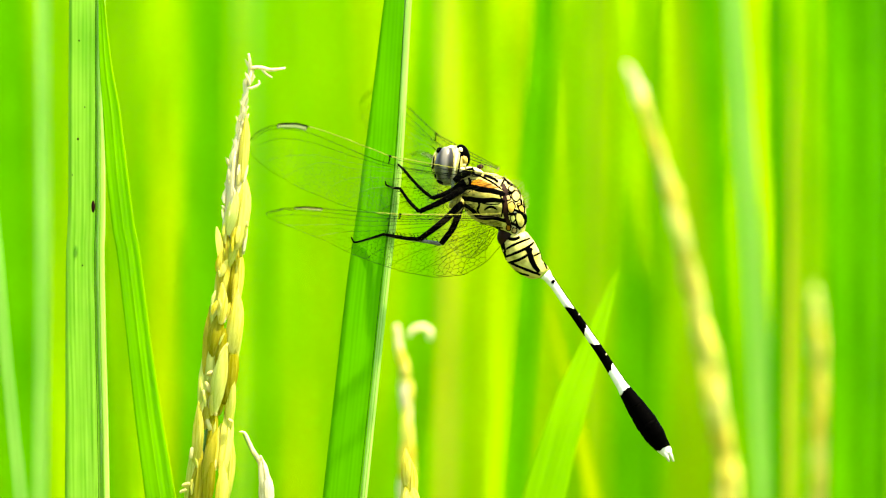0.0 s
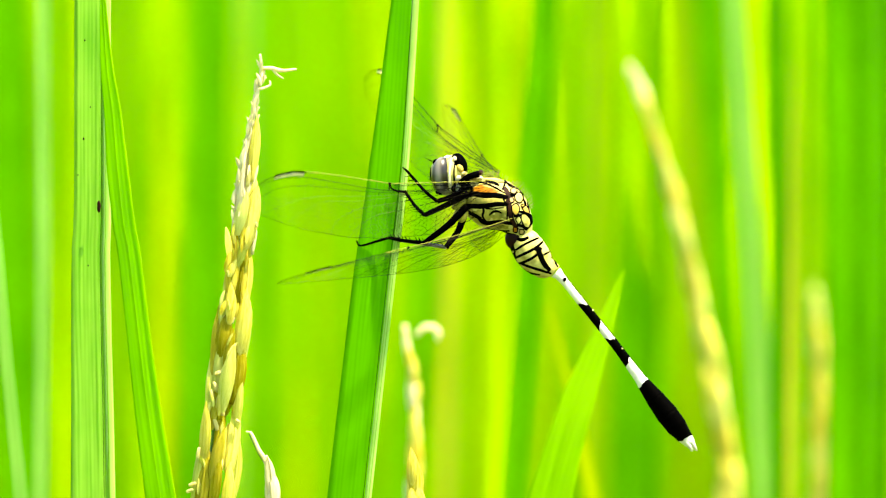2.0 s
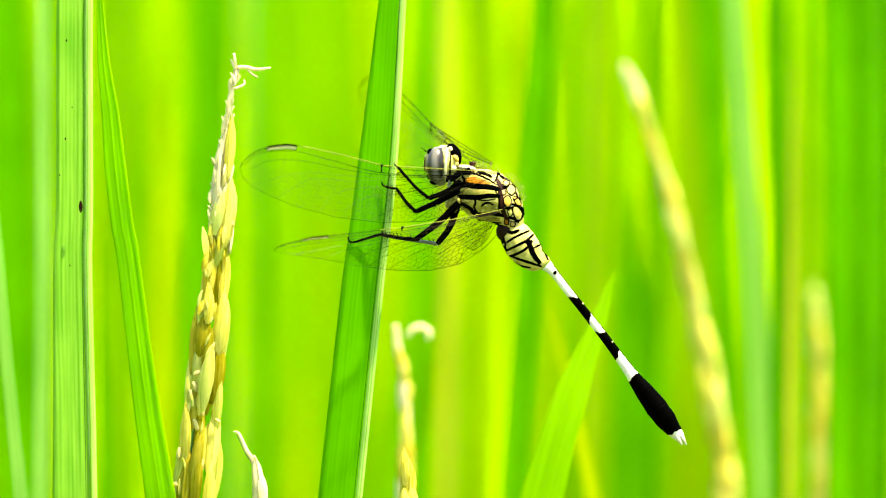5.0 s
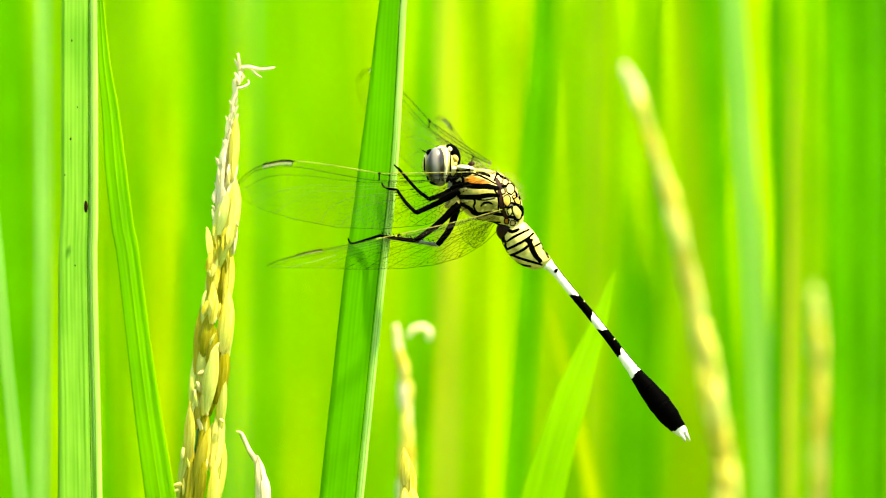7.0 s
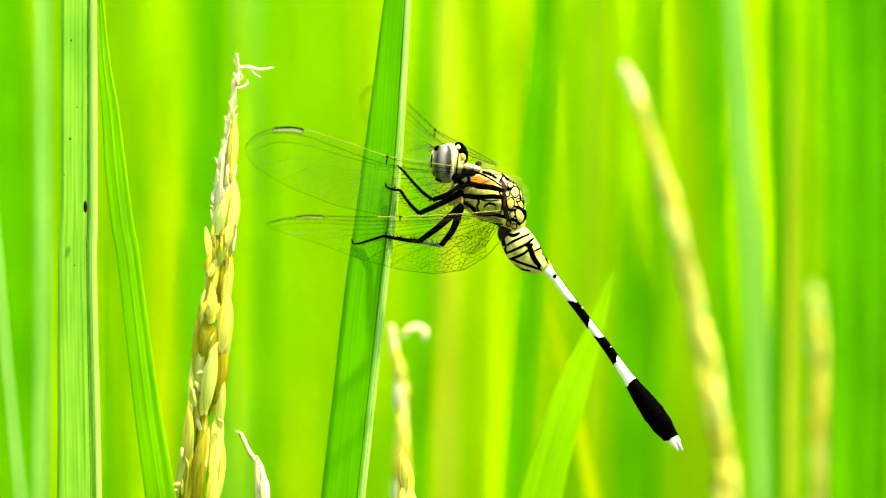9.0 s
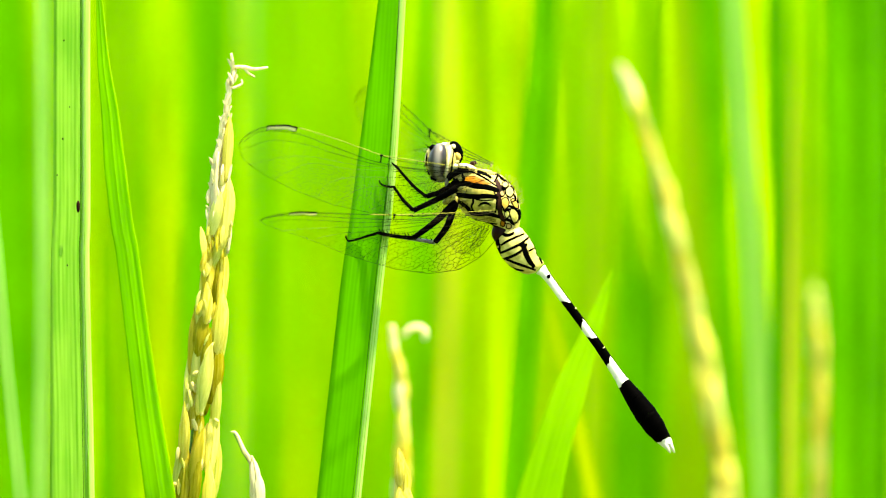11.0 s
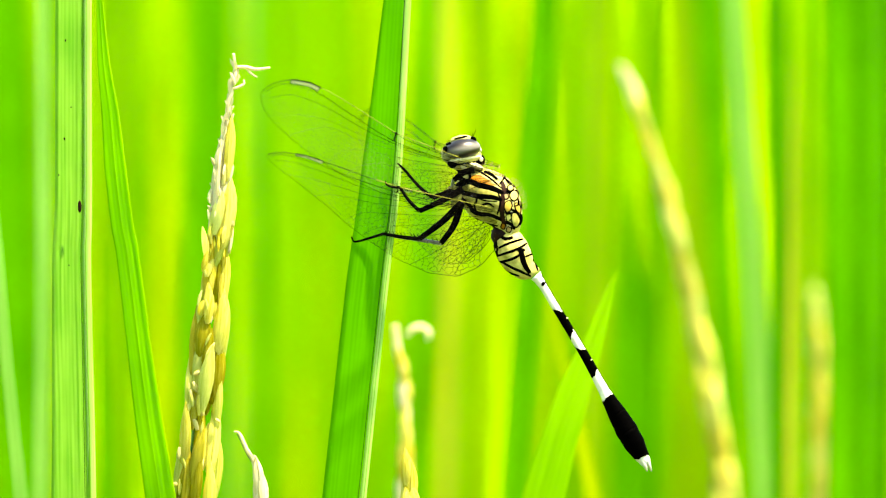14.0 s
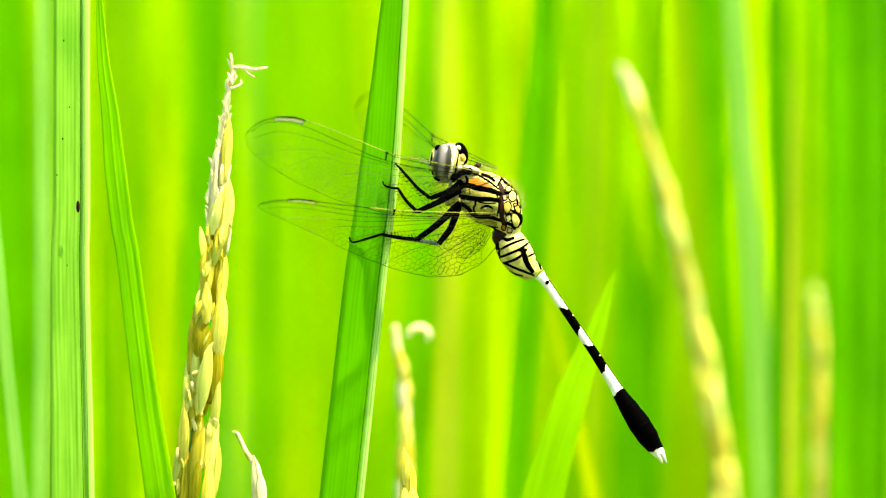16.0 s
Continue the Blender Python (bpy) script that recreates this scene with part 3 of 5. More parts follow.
FORE_VEINS = [
    [(0.0, 0.08), (0.2, 0.06), (0.4, 0.04), (0.455, 0.0)], [(0.0, 0.16), (0.25, 0.13), (0.455, 0.13), (0.65, 0.13), (0.8, 0.10), (0.93, 0.09), (0.985, 0.30)],
    [(0.20, 0.17), (0.33, 0.16), (0.455, 0.17), (0.6, 0.22), (0.75, 0.24), (0.88, 0.30), (0.965, 0.55)], [(0.28, 0.18), (0.455, 0.22), (0.6, 0.33), (0.72, 0.40), (0.82, 0.55), (0.90, 0.78), (0.945, 1.0)],
    [(0.33, 0.22), (0.46, 0.28), (0.58, 0.40), (0.70, 0.48), (0.78, 0.70), (0.84, 1.0)], [(0.08, 0.20), (0.2, 0.22), (0.36, 0.33), (0.5, 0.45), (0.58, 0.56), (0.64, 0.76), (0.66, 1.0)],
    [(0.08, 0.26), (0.2, 0.33), (0.34, 0.47), (0.48, 0.60), (0.55, 0.80), (0.58, 1.0)], [(0.06, 0.30), (0.14, 0.42), (0.26, 0.60), (0.38, 0.78), (0.46, 1.0)],
    [(0.05, 0.34), (0.12, 0.52), (0.20, 0.74), (0.30, 1.0)]]
HIND_VEINS = [
    [(0.0, 0.04), (0.2, 0.03), (0.4, 0.025), (0.455, 0.0)], [(0.0, 0.08), (0.25, 0.07), (0.455, 0.09), (0.65, 0.12), (0.8, 0.13), (0.93, 0.14), (0.985, 0.35)],
    [(0.16, 0.09), (0.33, 0.11), (0.455, 0.14), (0.6, 0.22), (0.75, 0.28), (0.88, 0.38), (0.965, 0.6)], [(0.22, 0.11), (0.40, 0.18), (0.55, 0.31), (0.68, 0.43), (0.80, 0.62), (0.90, 1.0)],
    [(0.26, 0.16), (0.40, 0.26), (0.52, 0.39), (0.64, 0.54), (0.72, 0.75), (0.77, 1.0)], [(0.04, 0.14), (0.14, 0.17), (0.30, 0.28), (0.44, 0.43), (0.56, 0.64), (0.63, 1.0)],
    [(0.12, 0.19), (0.24, 0.34), (0.38, 0.52), (0.48, 0.72), (0.54, 1.0)], [(0.03, 0.18), (0.12, 0.30), (0.22, 0.46), (0.34, 0.66), (0.44, 1.0)],
    [(0.03, 0.24), (0.10, 0.36), (0.16, 0.52), (0.24, 0.74), (0.32, 1.0)], [(0.02, 0.30), (0.05, 0.46), (0.10, 0.70), (0.14, 1.0)]]
FORE_NET = [(0.04, 0.34), (0.3, 0.30), (0.5, 0.36), (0.75, 0.44), (1, 0.5)]
HIND_NET = [(0.02, 0.26), (0.2, 0.30), (0.4, 0.30), (0.7, 0.48), (1, 0.5)]


def leg(parent, label, femur, tibia, tarsus, thick=8.0, spines=7, grey=False, down=1):
    """A jointed leg: (x, y, d) points for each member."""
    base = part("leg", *tube(smooth_path([q(*p) for p in femur], 5), [thick * 0.5 * U * (1.15 - 0.35 * i / (5 * (len(femur) - 1))) for i in range(5 * (len(femur) - 1) + 1)], 10), BLACK, parent, label)
    n = 5 * (len(tibia) - 1) + 1
    tp = smooth_path([q(*p) for p in tibia], 5)
    part("tibia", *tube(tp, [thick * 0.28 * U * (1.1 - 0.3 * i / n) for i in range(n)], 8), LEGGREY if grey else BLACK, base)
    n = 5 * (len(tarsus) - 1) + 1
    part("tarsus", *tube(smooth_path([q(*p) for p in tarsus], 5), [thick * 0.2 * U * (1.1 - 0.6 * i / n) for i in range(n)], 6), BLACK, base)
    sp = []
    a, b = tp[0], tp[-1]
    run = (b - a).normalized()
    out = Vector((-run.z, 0, run.x)) * down
    for i in range(spines):
        s = (i + 0.6) / spines
        root = tp[int(s * (len(tp) - 1))]
        for dd in (-0.35, 0.35):
            tip = root + (out * 0.8 + run * 0.55 + Vector((0, dd, 0))) * 12 * U
            sp.append(tube([root, root.lerp(tip, 0.6), tip], [1.0 * U, 0.7 * U, 0.2 * U], 4))
    tagged(part("spines", *merged(sp), BLACK, base), kind="stuff")
    return base


def dragonfly():
    base = new("dragonfly")
    tagged(base, "slender black and pale yellow dragonfly perched on a green rice leaf", "dragonfly")

    # thorax: an egg with its blunt end at the neck
    axis = [(812, 326), (824, 331), (838, 338), (856, 347), (875, 357), (891, 371), (903, 389), (909, 408), (908, 420)]
    radii = [(14, 14), (29, 26), (38, 35), (45, 41), (46, 43), (41, 41), (31, 33), (21, 23), (14, 16)]
    line = [q(*p) for p in axis]
    cs, aa, bb = [], [], []
    fine_line = smooth_path(line, 4)
    for i, c in enumerate(fine_line):
        s = i / 4
        j = min(len(radii) - 2, int(s))
        f = s - j
        ra = radii[j][0] * (1 - f) + radii[j + 1][0] * f
        rb = radii[j][1] * (1 - f) + radii[j + 1][1] * f
        t = (fine_line[min(i + 1, len(fine_line) - 1)] - fine_line[max(i - 1, 0)]).normalized()
        up = Vector((0, 1, 0)).cross(t).normalized()
        cs.append(c), aa.append(up * ra * U), bb.append(Vector((0, rb * U, 0)))
    tv, tf = rings(cs, aa, bb, 32)
    thorax = part("thorax", tv, tf, PALE, base, "pale yellow thorax with black stripes")
    tree = tree_of(tv, tf)
    for far in (False, True):
        for pts, w in (
            ([(844, 299), (868, 299), (892, 308)], 3.5), ([(856, 310), (868, 314), (881, 322)], 6), ([(836, 308), (852, 313), (872, 324), (891, 338)], 3.5),
            ([(820, 332), (836, 331), (850, 335), (870, 338), (894, 345)], 11), ([(808, 340), (818, 337), (828, 330)], 8), ([(829, 315), (832, 323), (829, 332)], 5),
            ([(804, 350), (828, 352), (850, 355), (872, 354), (893, 357)], 9.5), ([(819, 361), (830, 368), (838, 374), (844, 382), (856, 386), (874, 386), (895, 392)], 8),
            ([(846, 354), (848, 364), (845, 372), (850, 383)], 4.5), ([(857, 372), (864, 367), (872, 367), (879, 371)], 4.5), ([(852, 360), (868, 362), (884, 361)], 2.5),
            ([(849, 394), (866, 401), (890, 404)], 3.5), ([(864, 402), (884, 410), (902, 416)], 9), ([(884, 344), (890, 362), (887, 384)], 3.5),
            ([(894, 305), (892, 318), (885, 331)], 3.5), ([(892, 317), (902, 324), (908, 330)], 3.5), ([(804, 316), (816, 327), (828, 333)], 9),
        ):
            part("stripe", *ribbon(tree, pts, w * 1.15, 0.75, far), BLACK, thorax, "black stripe")
        # lower flank bands: olive yellow, darkened to paint the underside's shade
        for pts, w in (([(812, 343), (840, 345), (888, 351)], 12), ([(826, 368), (852, 371), (888, 375)], 25), ([(846, 393), (866, 394), (888, 398)], 11)):
            part("flank_band", *ribbon(tree, pts, w, 0.3, far), FLANK_SHADED, thorax, "olive yellow flank band")
        part("orange_patch", *patch(tree, [(829, 326), (837, 319), (850, 317), (868, 325), (882, 333), (868, 334), (848, 331), (836, 330)], 0.45, far), ORANGE, thorax, "orange flank patch")
        part("hinge_band", *ribbon(tree, [(889, 326), (895, 340), (893, 360), (896, 386), (904, 404)], 11, 0.5, far), BROWN, thorax, "dark reddish brown wing hinge")
        part("back_band", *ribbon(tree, [(906, 314), (917, 336), (921, 362), (920, 386), (908, 412)], 40, 0.3, far), MOTTLED, thorax, "mottled hollow between the wing bases")
        for pts, mat, proud in (
            ([(894, 307), (905, 310), (913, 321), (906, 327), (897, 323)], PALE, 1.4), ([(900, 331), (906, 329), (911, 334), (906, 340), (900, 337)], PALE, 1.6),
            ([(905, 345), (911, 338), (918, 341), (920, 350), (914, 357), (907, 353)], PALE, 2.0), ([(898, 361), (906, 357), (911, 364), (909, 374), (903, 378), (898, 370)], AMBER, 1.8),
            ([(914, 361), (921, 360), (927, 369), (927, 377), (920, 374)], AMBER, 1.6), ([(914, 377), (922, 379), (928, 391), (924, 402), (917, 400), (912, 386)], PALE, 2.2),
            ([(902, 384), (909, 380), (912, 388), (906, 394)], PALE, 1.6), ([(917, 326), (922, 333), (923, 341), (919, 338)], MOTTLED, 1.2),
            ([(895, 347), (901, 345), (903, 353), (897, 355)], TAN, 1.4), ([(907, 403), (914, 405), (913, 412), (906, 411)], TAN, 1.5), ([(897, 398), (903, 400), (902, 408), (896, 406)], ORANGE, 1.2),
            ([(926, 352), (930, 360), (931, 368), (927, 362)], MOTTLED, 1.2),
        ):
            proud *= 0.55
            plate = part("wing_plate", *patch(tree, pts, proud, far), mat, thorax)
            part("seam", *ribbon(tree, pts + pts[:1], 3.0, proud * 0.8 + 0.3, far), BLACK, plate, "black seam")
        for pts, w in (([(912, 326), (918, 334), (921, 344)], 6), ([(921, 352), (922, 362), (914, 366)], 4), ([(910, 372), (916, 374), (924, 380), (930, 388)], 5), ([(899, 378), (906, 380), (912, 378)], 5),
                       ([(903, 396), (912, 398), (920, 406)], 6), ([(898, 340), (904, 343), (908, 340)], 4), ([(928, 378), (931, 388), (928, 398)], 4)):
            part("stripe", *ribbon(tree, pts, w, 1.7, far), BLACK, thorax, "black stripe")
    rng = random.Random(5)
    # fine hairs on the back
    hairs = []
    for i in range(90):
        th = rng.uniform(0, 1)
        p = fine_line[int(th * (len(fine_line) - 5))]
        root, nrm, k, d = tree.find_nearest(p + Vector((0.6, rng.uniform(-0.5, 0.5), 0.6)) * 60 * U)
        tip = root + (nrm + Vector((rng.uniform(-0.4, 0.4), rng.uniform(-0.3, 0.3), 0.3))) * rng.uniform(7, 14) * U
        hairs.append(tube([root, tip], [0.35 * U, 0.12 * U], 3))
    tagged(part("hairs", *merged(hairs), TAN, thorax, "fine pale hairs"), kind="stuff")

    # head
    head = part("head", *ellipsoid(q(0, 0) * 0, 26, 34, 33, 12, 28, 20), PALE, base, "pale yellow and black head")
    hc = (800, 287)

    def h(x, y, d=0.0):
        return Vector(((x - hc[0]) * U, d * U, (hc[1] - y) * U))

    part("compound_eye", *ellipsoid(h(786, 288, -20), 18, 24, 32, 10, 32, 24), EYEMAT, head, "glossy grey banded compound eye")
    part("compound_eye", *ellipsoid(h(794, 283, 20), 18, 22, 28, 12, 32, 24), EYEMAT, head, "glossy grey banded compound eye")
    part("face", *ellipsoid(h(770, 283, -4), 7.5, 20, 19, 8), PALE, head, "pale yellow face")
    part("face_line", *ellipsoid(h(766, 284, -14), 2.0, 10, 13, 6), BLACK, head)
    part("brow", *ellipsoid(h(777, 264, -10), 6.5, 16, 6, -40), BLACK, head)
    part("antenna", *tube([h(770, 262, -16), h(764, 257, -18), h(759, 254, -19)], [0.7 * U, 0.5 * U, 0.2 * U], 5), BLACK, head, "short thin black antenna")
    part("mouth", *ellipsoid(h(786, 315, -8), 15, 19, 10, 20), OLIVE, head, "olive grey mouthparts")
    part("mouth_line", *ellipsoid(h(772, 306, -12), 4.5, 15, 7, 20), BLACK, head)
    part("lip", *ellipsoid(h(777, 319, -18), 7, 12, 3.0, 28), BLACK, head)
    part("cheek", *ellipsoid(h(803.5, 289, -17), 5.5, 18, 30, 9), CREAM, head, "cream cheek stripe")
    part("cheek_line", *ellipsoid(h(811, 290, -14), 3.2, 18, 27, 8), BLACK, head)
    part("occiput", *ellipsoid(h(817, 273, -8), 13.5, 17, 21, -14), BLACK, head, "black back of the head")
    part("occiput_spot", *ellipsoid(h(820, 279, -18), 6.5, 9, 9, -18), AMBER, head, "amber spot")
    part("occiput_spot", *ellipsoid(h(814, 263, -18), 4.5, 7, 5.5, -30), CREAM, head, "cream spot")
    # a white piece stands in for the sky's highlight on the crown
    part("vertex_highlight", *ellipsoid(h(797, 258, -9), 6, 12, 3.6, -6), WHITE, head, "white crown")
    part("jaw", *ellipsoid(h(806, 314, -14), 8, 14, 7, -30), BLACK, head)
    part("neck_knob", *ellipsoid(h(815, 297, -22), 6.5, 6, 5.5, -20), CREAM, head, "cream knob at the neck")
    fz = []
    for i in range(26):
        a = rng.uniform(-0.9, 1.2)
        root = h(768 + 4 * abs(a), 287 - 20 * a, rng.uniform(-18, 6))
        fz.append(tube([root, root + Vector((-1, rng.uniform(-0.5, 0.5), 0.5 * a)) * 9 * U], [0.5 * U, 0.15 * U], 3))
    tagged(part("bristles", *merged(fz), BLACK, head, "short black bristles"), kind="stuff")
    part("neck", *tube([q(808, 300), q(820, 308), q(832, 316)], [12 * U, 13 * U, 16 * U], 14), BLACK, base, "black neck")
    part("waist", *ellipsoid(q(900, 419, 0), 21, 20, 20, -40), BROWN, base, "dark brown waist")
    part("shoulder", *ellipsoid(q(838, 302, -14), 17, 18, 6, 14), MOTTLED, base)
    part("shoulder_knob", *ellipsoid(q(819, 293, -20), 6, 6, 4.5, -30), PALE, base, "pale knob behind the head")
    for cx, cy, ang in ((806, 346, -28), (806, 358, -40), (812, 366, -62)):
        part("leg_base", *ellipsoid(q(cx, cy, -30), 15, 9, 7, ang), FLANK_SHADED, base, "olive yellow leg base")
    part("shoulder_plate", *ellipsoid(q(849, 296, -2), 7, 9, 5, -30), BROWN, base)

    # legs
    legs = []
    legs.append(leg(base, "thin black spiny leg", [(822, 322, -30), (795, 340, -34), (765, 351, -30)], [(765, 351, -30), (742, 332, -24), (712, 298, -12)], [(712, 298, -12), (703, 290, -8)], 10.5, 8, False, 1))
    legs.append(leg(base, "thin black spiny leg", [(818, 336, -40), (785, 355, -46), (742, 375, -42)], [(742, 375, -42), (724, 357, -30), (708, 334, -14)], [(708, 334, -14), (694, 332, -9), (684, 328, -6), (681, 321, -4)], 11, 8, False, 1))
    legs.append(leg(base, "thin black spiny leg", [(817, 360, -34), (782, 394, -44), (742, 424, -40)], [(742, 424, -40), (712, 421, -30), (678, 415, -14)], [(678, 415, -14), (655, 422, -8), (628, 429, -5), (621, 420, -4)], 12, 9, False, -1))
    legs.append(leg(base, "thin black spiny leg", [(815, 364, -20), (802, 402, -22), (780, 432, -20)], [(780, 432, -20), (756, 428, -16), (700, 420, -6)], [(700, 420, -6), (684, 416, -3)], 12, 5, True, -1))
    legs.append(leg(base, "grey folded foreleg behind the head", [(838, 302, -36), (818, 308, -40), (803, 320, -38)], [(803, 320, -38), (800, 330, -34), (806, 338, -32)], [(806, 338, -32), (812, 344, -30)], 11, 2, True, 1))

    # abdomen
    centre = smooth_path([q(903, 412), q(922, 446), q(943, 472), q(967, 488), q(1010, 548), q(1060, 620), q(1105, 690), q(1145, 750), q(1172, 790), q(1192, 815)], 12)
    run = [0.0]
    for a, b in zip(centre, centre[1:]):
        run.append(run[-1] + (b - a).length / U)
    girth = [(0, 18), (15, 27), (38, 30.5), (58, 28.5), (76, 22), (92, 14), (103, 8.5), (125, 6.6), (172, 6.6), (215, 6.8), (260, 7.2), (300, 7.8), (340, 9.6), (349, 11.5), (381, 16.0), (418, 19.6), (422, 18.6), (446, 18.6), (449, 17.4), (471, 12.5), (481, 10), (501, 4)]

    def axis_at(d):
        i = 0
        while i < len(run) - 2 and run[i + 1] < d:
            i += 1
        f = (d - run[i]) / (run[i + 1] - run[i])
        p = centre[i].lerp(centre[i + 1], f)
        t = (centre[min(i + 2, len(centre) - 1)] - centre[max(i - 1, 0)]).normalized()
        return p, t

    def section(d0, d1, slant0, slant1, extra=0.0, n=10, sides=28, mixed=False):
        verts, faces = [], []
        for i in range(n + 1):
            for k in range(sides):
                th = 2 * math.pi * k / sides
                f = i / n
                ragged = 1.6 * math.sin(3 * th + d0) + 1.1 * math.sin(7 * th + 2 * d0)
                d = d0 + (d1 - d0) * f + (slant0 * (1 - f) + slant1 * f) * math.cos(th) + (ragged if mixed and i in (0, n) else 0)
                p, t = axis_at(max(0.0, d))
                up = Vector((0, 1, 0)).cross(t).normalized()
                r = (lerp_table(girth, d) + extra) * U
                # swelling towards each joint
                r *= 1 + 0.006 * math.cos(2 * math.pi * f)
                verts.append(p + up * r * math.cos(th) + Vector((0, r * math.sin(th) * 0.92, 0)))
        for i in range(n):
            for k in range(sides):
                k2 = (k + 1) % sides
                faces.append((i * sides + k, i * sides + k2, (i + 1) * sides + k2, (i + 1) * sides + k))
        faces.append(tuple(range(sides))[::-1])
        faces.append(tuple(n * sides + k for k in range(sides)))
        return verts, faces

    bv, bf = section(0, 96, 0, 0, 0, 24, 32)
    abdomen = part("abdomen", bv, bf, PALE, base, "pale yellow swollen abdomen base with black lines")
    btree = tree_of(bv, bf)
    for far in (False, True):
        for pts, w in (([(887, 426), (889, 445), (892, 462)], 15), ([(896, 441), (908, 434), (922, 428), (938, 422)], 4.5), ([(892, 456), (910, 449), (932, 439), (946, 428)], 5),
                       ([(893, 467), (910, 463), (926, 456), (938, 447)], 5), ([(934, 438), (938, 452), (944, 468), (954, 482)], 10), ([(904, 466), (922, 474), (938, 480), (956, 487)], 5),
                       ([(948, 427), (956, 444), (962, 460), (968, 476)], 4.5), ([(894, 464), (904, 475), (916, 483), (936, 488)], 4.5), ([(928, 440), (936, 444), (942, 440)], 7),
                       ([(944, 453), (951, 450), (958, 447)], 3.5), ([(898, 420), (908, 424), (920, 420)], 6.5)):
            part("stripe", *ribbon(btree, pts, w * 1.15, 0.6, far), BLACK, abdomen, "black line")
    for d0, d1, s0, s1, mat, ex in ((98, 176, 0, -5, WHITE, 0), (172, 220, -7, 7, BLACK, 0.35), (213, 256, 4, -6, WHITE, 0), (251, 302, -7, 6, BLACK, 0.35), (299, 352, 3, 2, WHITE, 0), (349, 383, 2, 0, BLACK, 0.5), (380, 422, 0, 0, BLACK, 0.5), (419, 471, 0, -3, BLACK, 0.5), (469, 484, -3, 0, WHITE, 0)):
        part("abdomen_segment", *section(d0, d1, s0, s1, ex, mixed=ex > 0), mat, abdomen)
    for x, y, r, mat in ((979, 499, 3.4, BLACK), (1169, 785, 2.6, BLACK), (1025, 557, 1.4, CREAM), (1073, 628, 1.5, CREAM)):
        part("segment_mark", *ellipsoid(q(x, y, -7.5), r, 2.6, r * 1.25, 35, 10, 8), mat, abdomen)
    dorsal = []
    for i in range(40):
        p, t = axis_at(104 + 240 * i / 39)
        up = Vector((0, 1, 0)).cross(t).normalized()
        if up.x < 0:
            up = -up
        dorsal.append(p + up * (lerp_table(girth, 104 + 240 * i / 39)) * 0.96 * U)
    part("dorsal_line", *tube(dorsal, [1.6 * U] * 40, 6), BLACK, abdomen, "thin black line along the back")
    for dx, dd in ((-5, -5), (3, 5)):
        part("tail_appendage", *tube([q(1174 + dx, 792, dd * 0.5), q(1182 + dx, 802, dd), q(1190 + dx, 818, dd)], [5.5 * U, 5 * U, 1.5 * U], 8), WHITE, abdomen, "white tail appendage")
    part("tail_ring", *section(467, 471, -3, -3, 1.0, 2), BLACK, abdomen)

    wings = {
        "fore_near": wing("forewing", "clear forewing with dark veins", FORE, FORE_LEAD, FORE_TRAIL, FORE_VEINS, FORE_NET, 0.42, base, 1),
        "hind_near": wing("hindwing", "clear broad hindwing with dark veins", HIND, HIND_LEAD, HIND_TRAIL, HIND_VEINS, HIND_NET, 0.7, base, 2, (0.78, 0.89)),
        "fore_far": wing("forewing", "clear forewing with dark veins", FORE, FORE_LEAD, FORE_TRAIL, FORE_VEINS, FORE_NET, 0.42, base, 3, edge=VEIN),
        "hind_far": wing("hindwing", "clear broad hindwing with dark veins", HIND, HIND_LEAD, HIND_TRAIL, HIND_VEINS, HIND_NET, 0.7, base, 4, (0.78, 0.89), VEIN),
    }
    return base, head, abdomen, wings, legs


def passing_fly():
    """A stout dark fly that crosses behind the dragonfly."""
    base = new("fly")
    tagged(base, "dark grey and brown fly crossing the field in flight", "fly")
    o = Vector((0, 0, 0))
    part("body", *ellipsoid(o, 60, 21, 22, 0), skin("fly_grey", (0.004, 0.004, 0.006), (0.03, 0.028, 0.035), 0.4), base, "dark grey body")
    part("head", *ellipsoid(Vector((-66, 0, -3)) * U, 20, 20, 19, 0), skin("fly_brown", (0.05, 0.008, 0.005), (0.12, 0.03, 0.015), 0.4), base, "reddish brown head")
    for s in (-1, 1):
        verts = [Vector((x * U, s * y * U, 12 * U + z * U)) for x, y, z in ((-10, 8, 4), (26, 32, 10), (78, 36, 10), (100, 24, 8), (78, 8, 5), (24, 5, 4))]
        vv = verts + [v + Vector((0, 0, 1.5 * U)) for v in verts]
        ff = [tuple(range(5, -1, -1)), tuple(range(6, 12))] + [(i, (i + 1) % 6, 6 + (i + 1) % 6, 6 + i) for i in range(6)]
        part("wing", vv, ff, skin("fly_wing", (0.16, 0.15, 0.155), (0.30, 0.28, 0.28), 0.4), base, "greyish wing", False)
    return base


# ---- the field ----
ground()

LEFT_LEAF, p_, w_ = leaf("rice_leaf", "broad green rice leaf with pale folded edge and brown spot", [(186, -900), (172, -300), (168, 0), (168, 365), (166, 450), (168, 600), (171, 740), (173, 882)], 0.003, [(-900, 2), (-300, 38), (0, 46), (365, 47), (450, 49), (882, 58)], LEAF_STREAKED, 1.0, 0.22, 0.1)
midrib(LEFT_LEAF, p_, w_, 0.24, 7.5, MIDRIB, 0.05, "folded_edge")
# dark strip along the fold: the crease's shade as colour
midrib(LEFT_LEAF, p_, w_, 0.03, 0.6, LEAF_DARK, 0.055, "crease_shade")
for sx, sy, sr in ((140, 72, 1.3), (138, 246, 1.5), (150, 190, 1.0), (128, 310, 1.0), (146, 470, 1.1)):
    part("spot", *ellipsoid(spot(sx, sy, 0.0016) - LEFT_LEAF.matrix_basis.translation, sr, 1, sr * 1.6, 0, 8, 6), SPOT, LEFT_LEAF, "tiny brown speck")
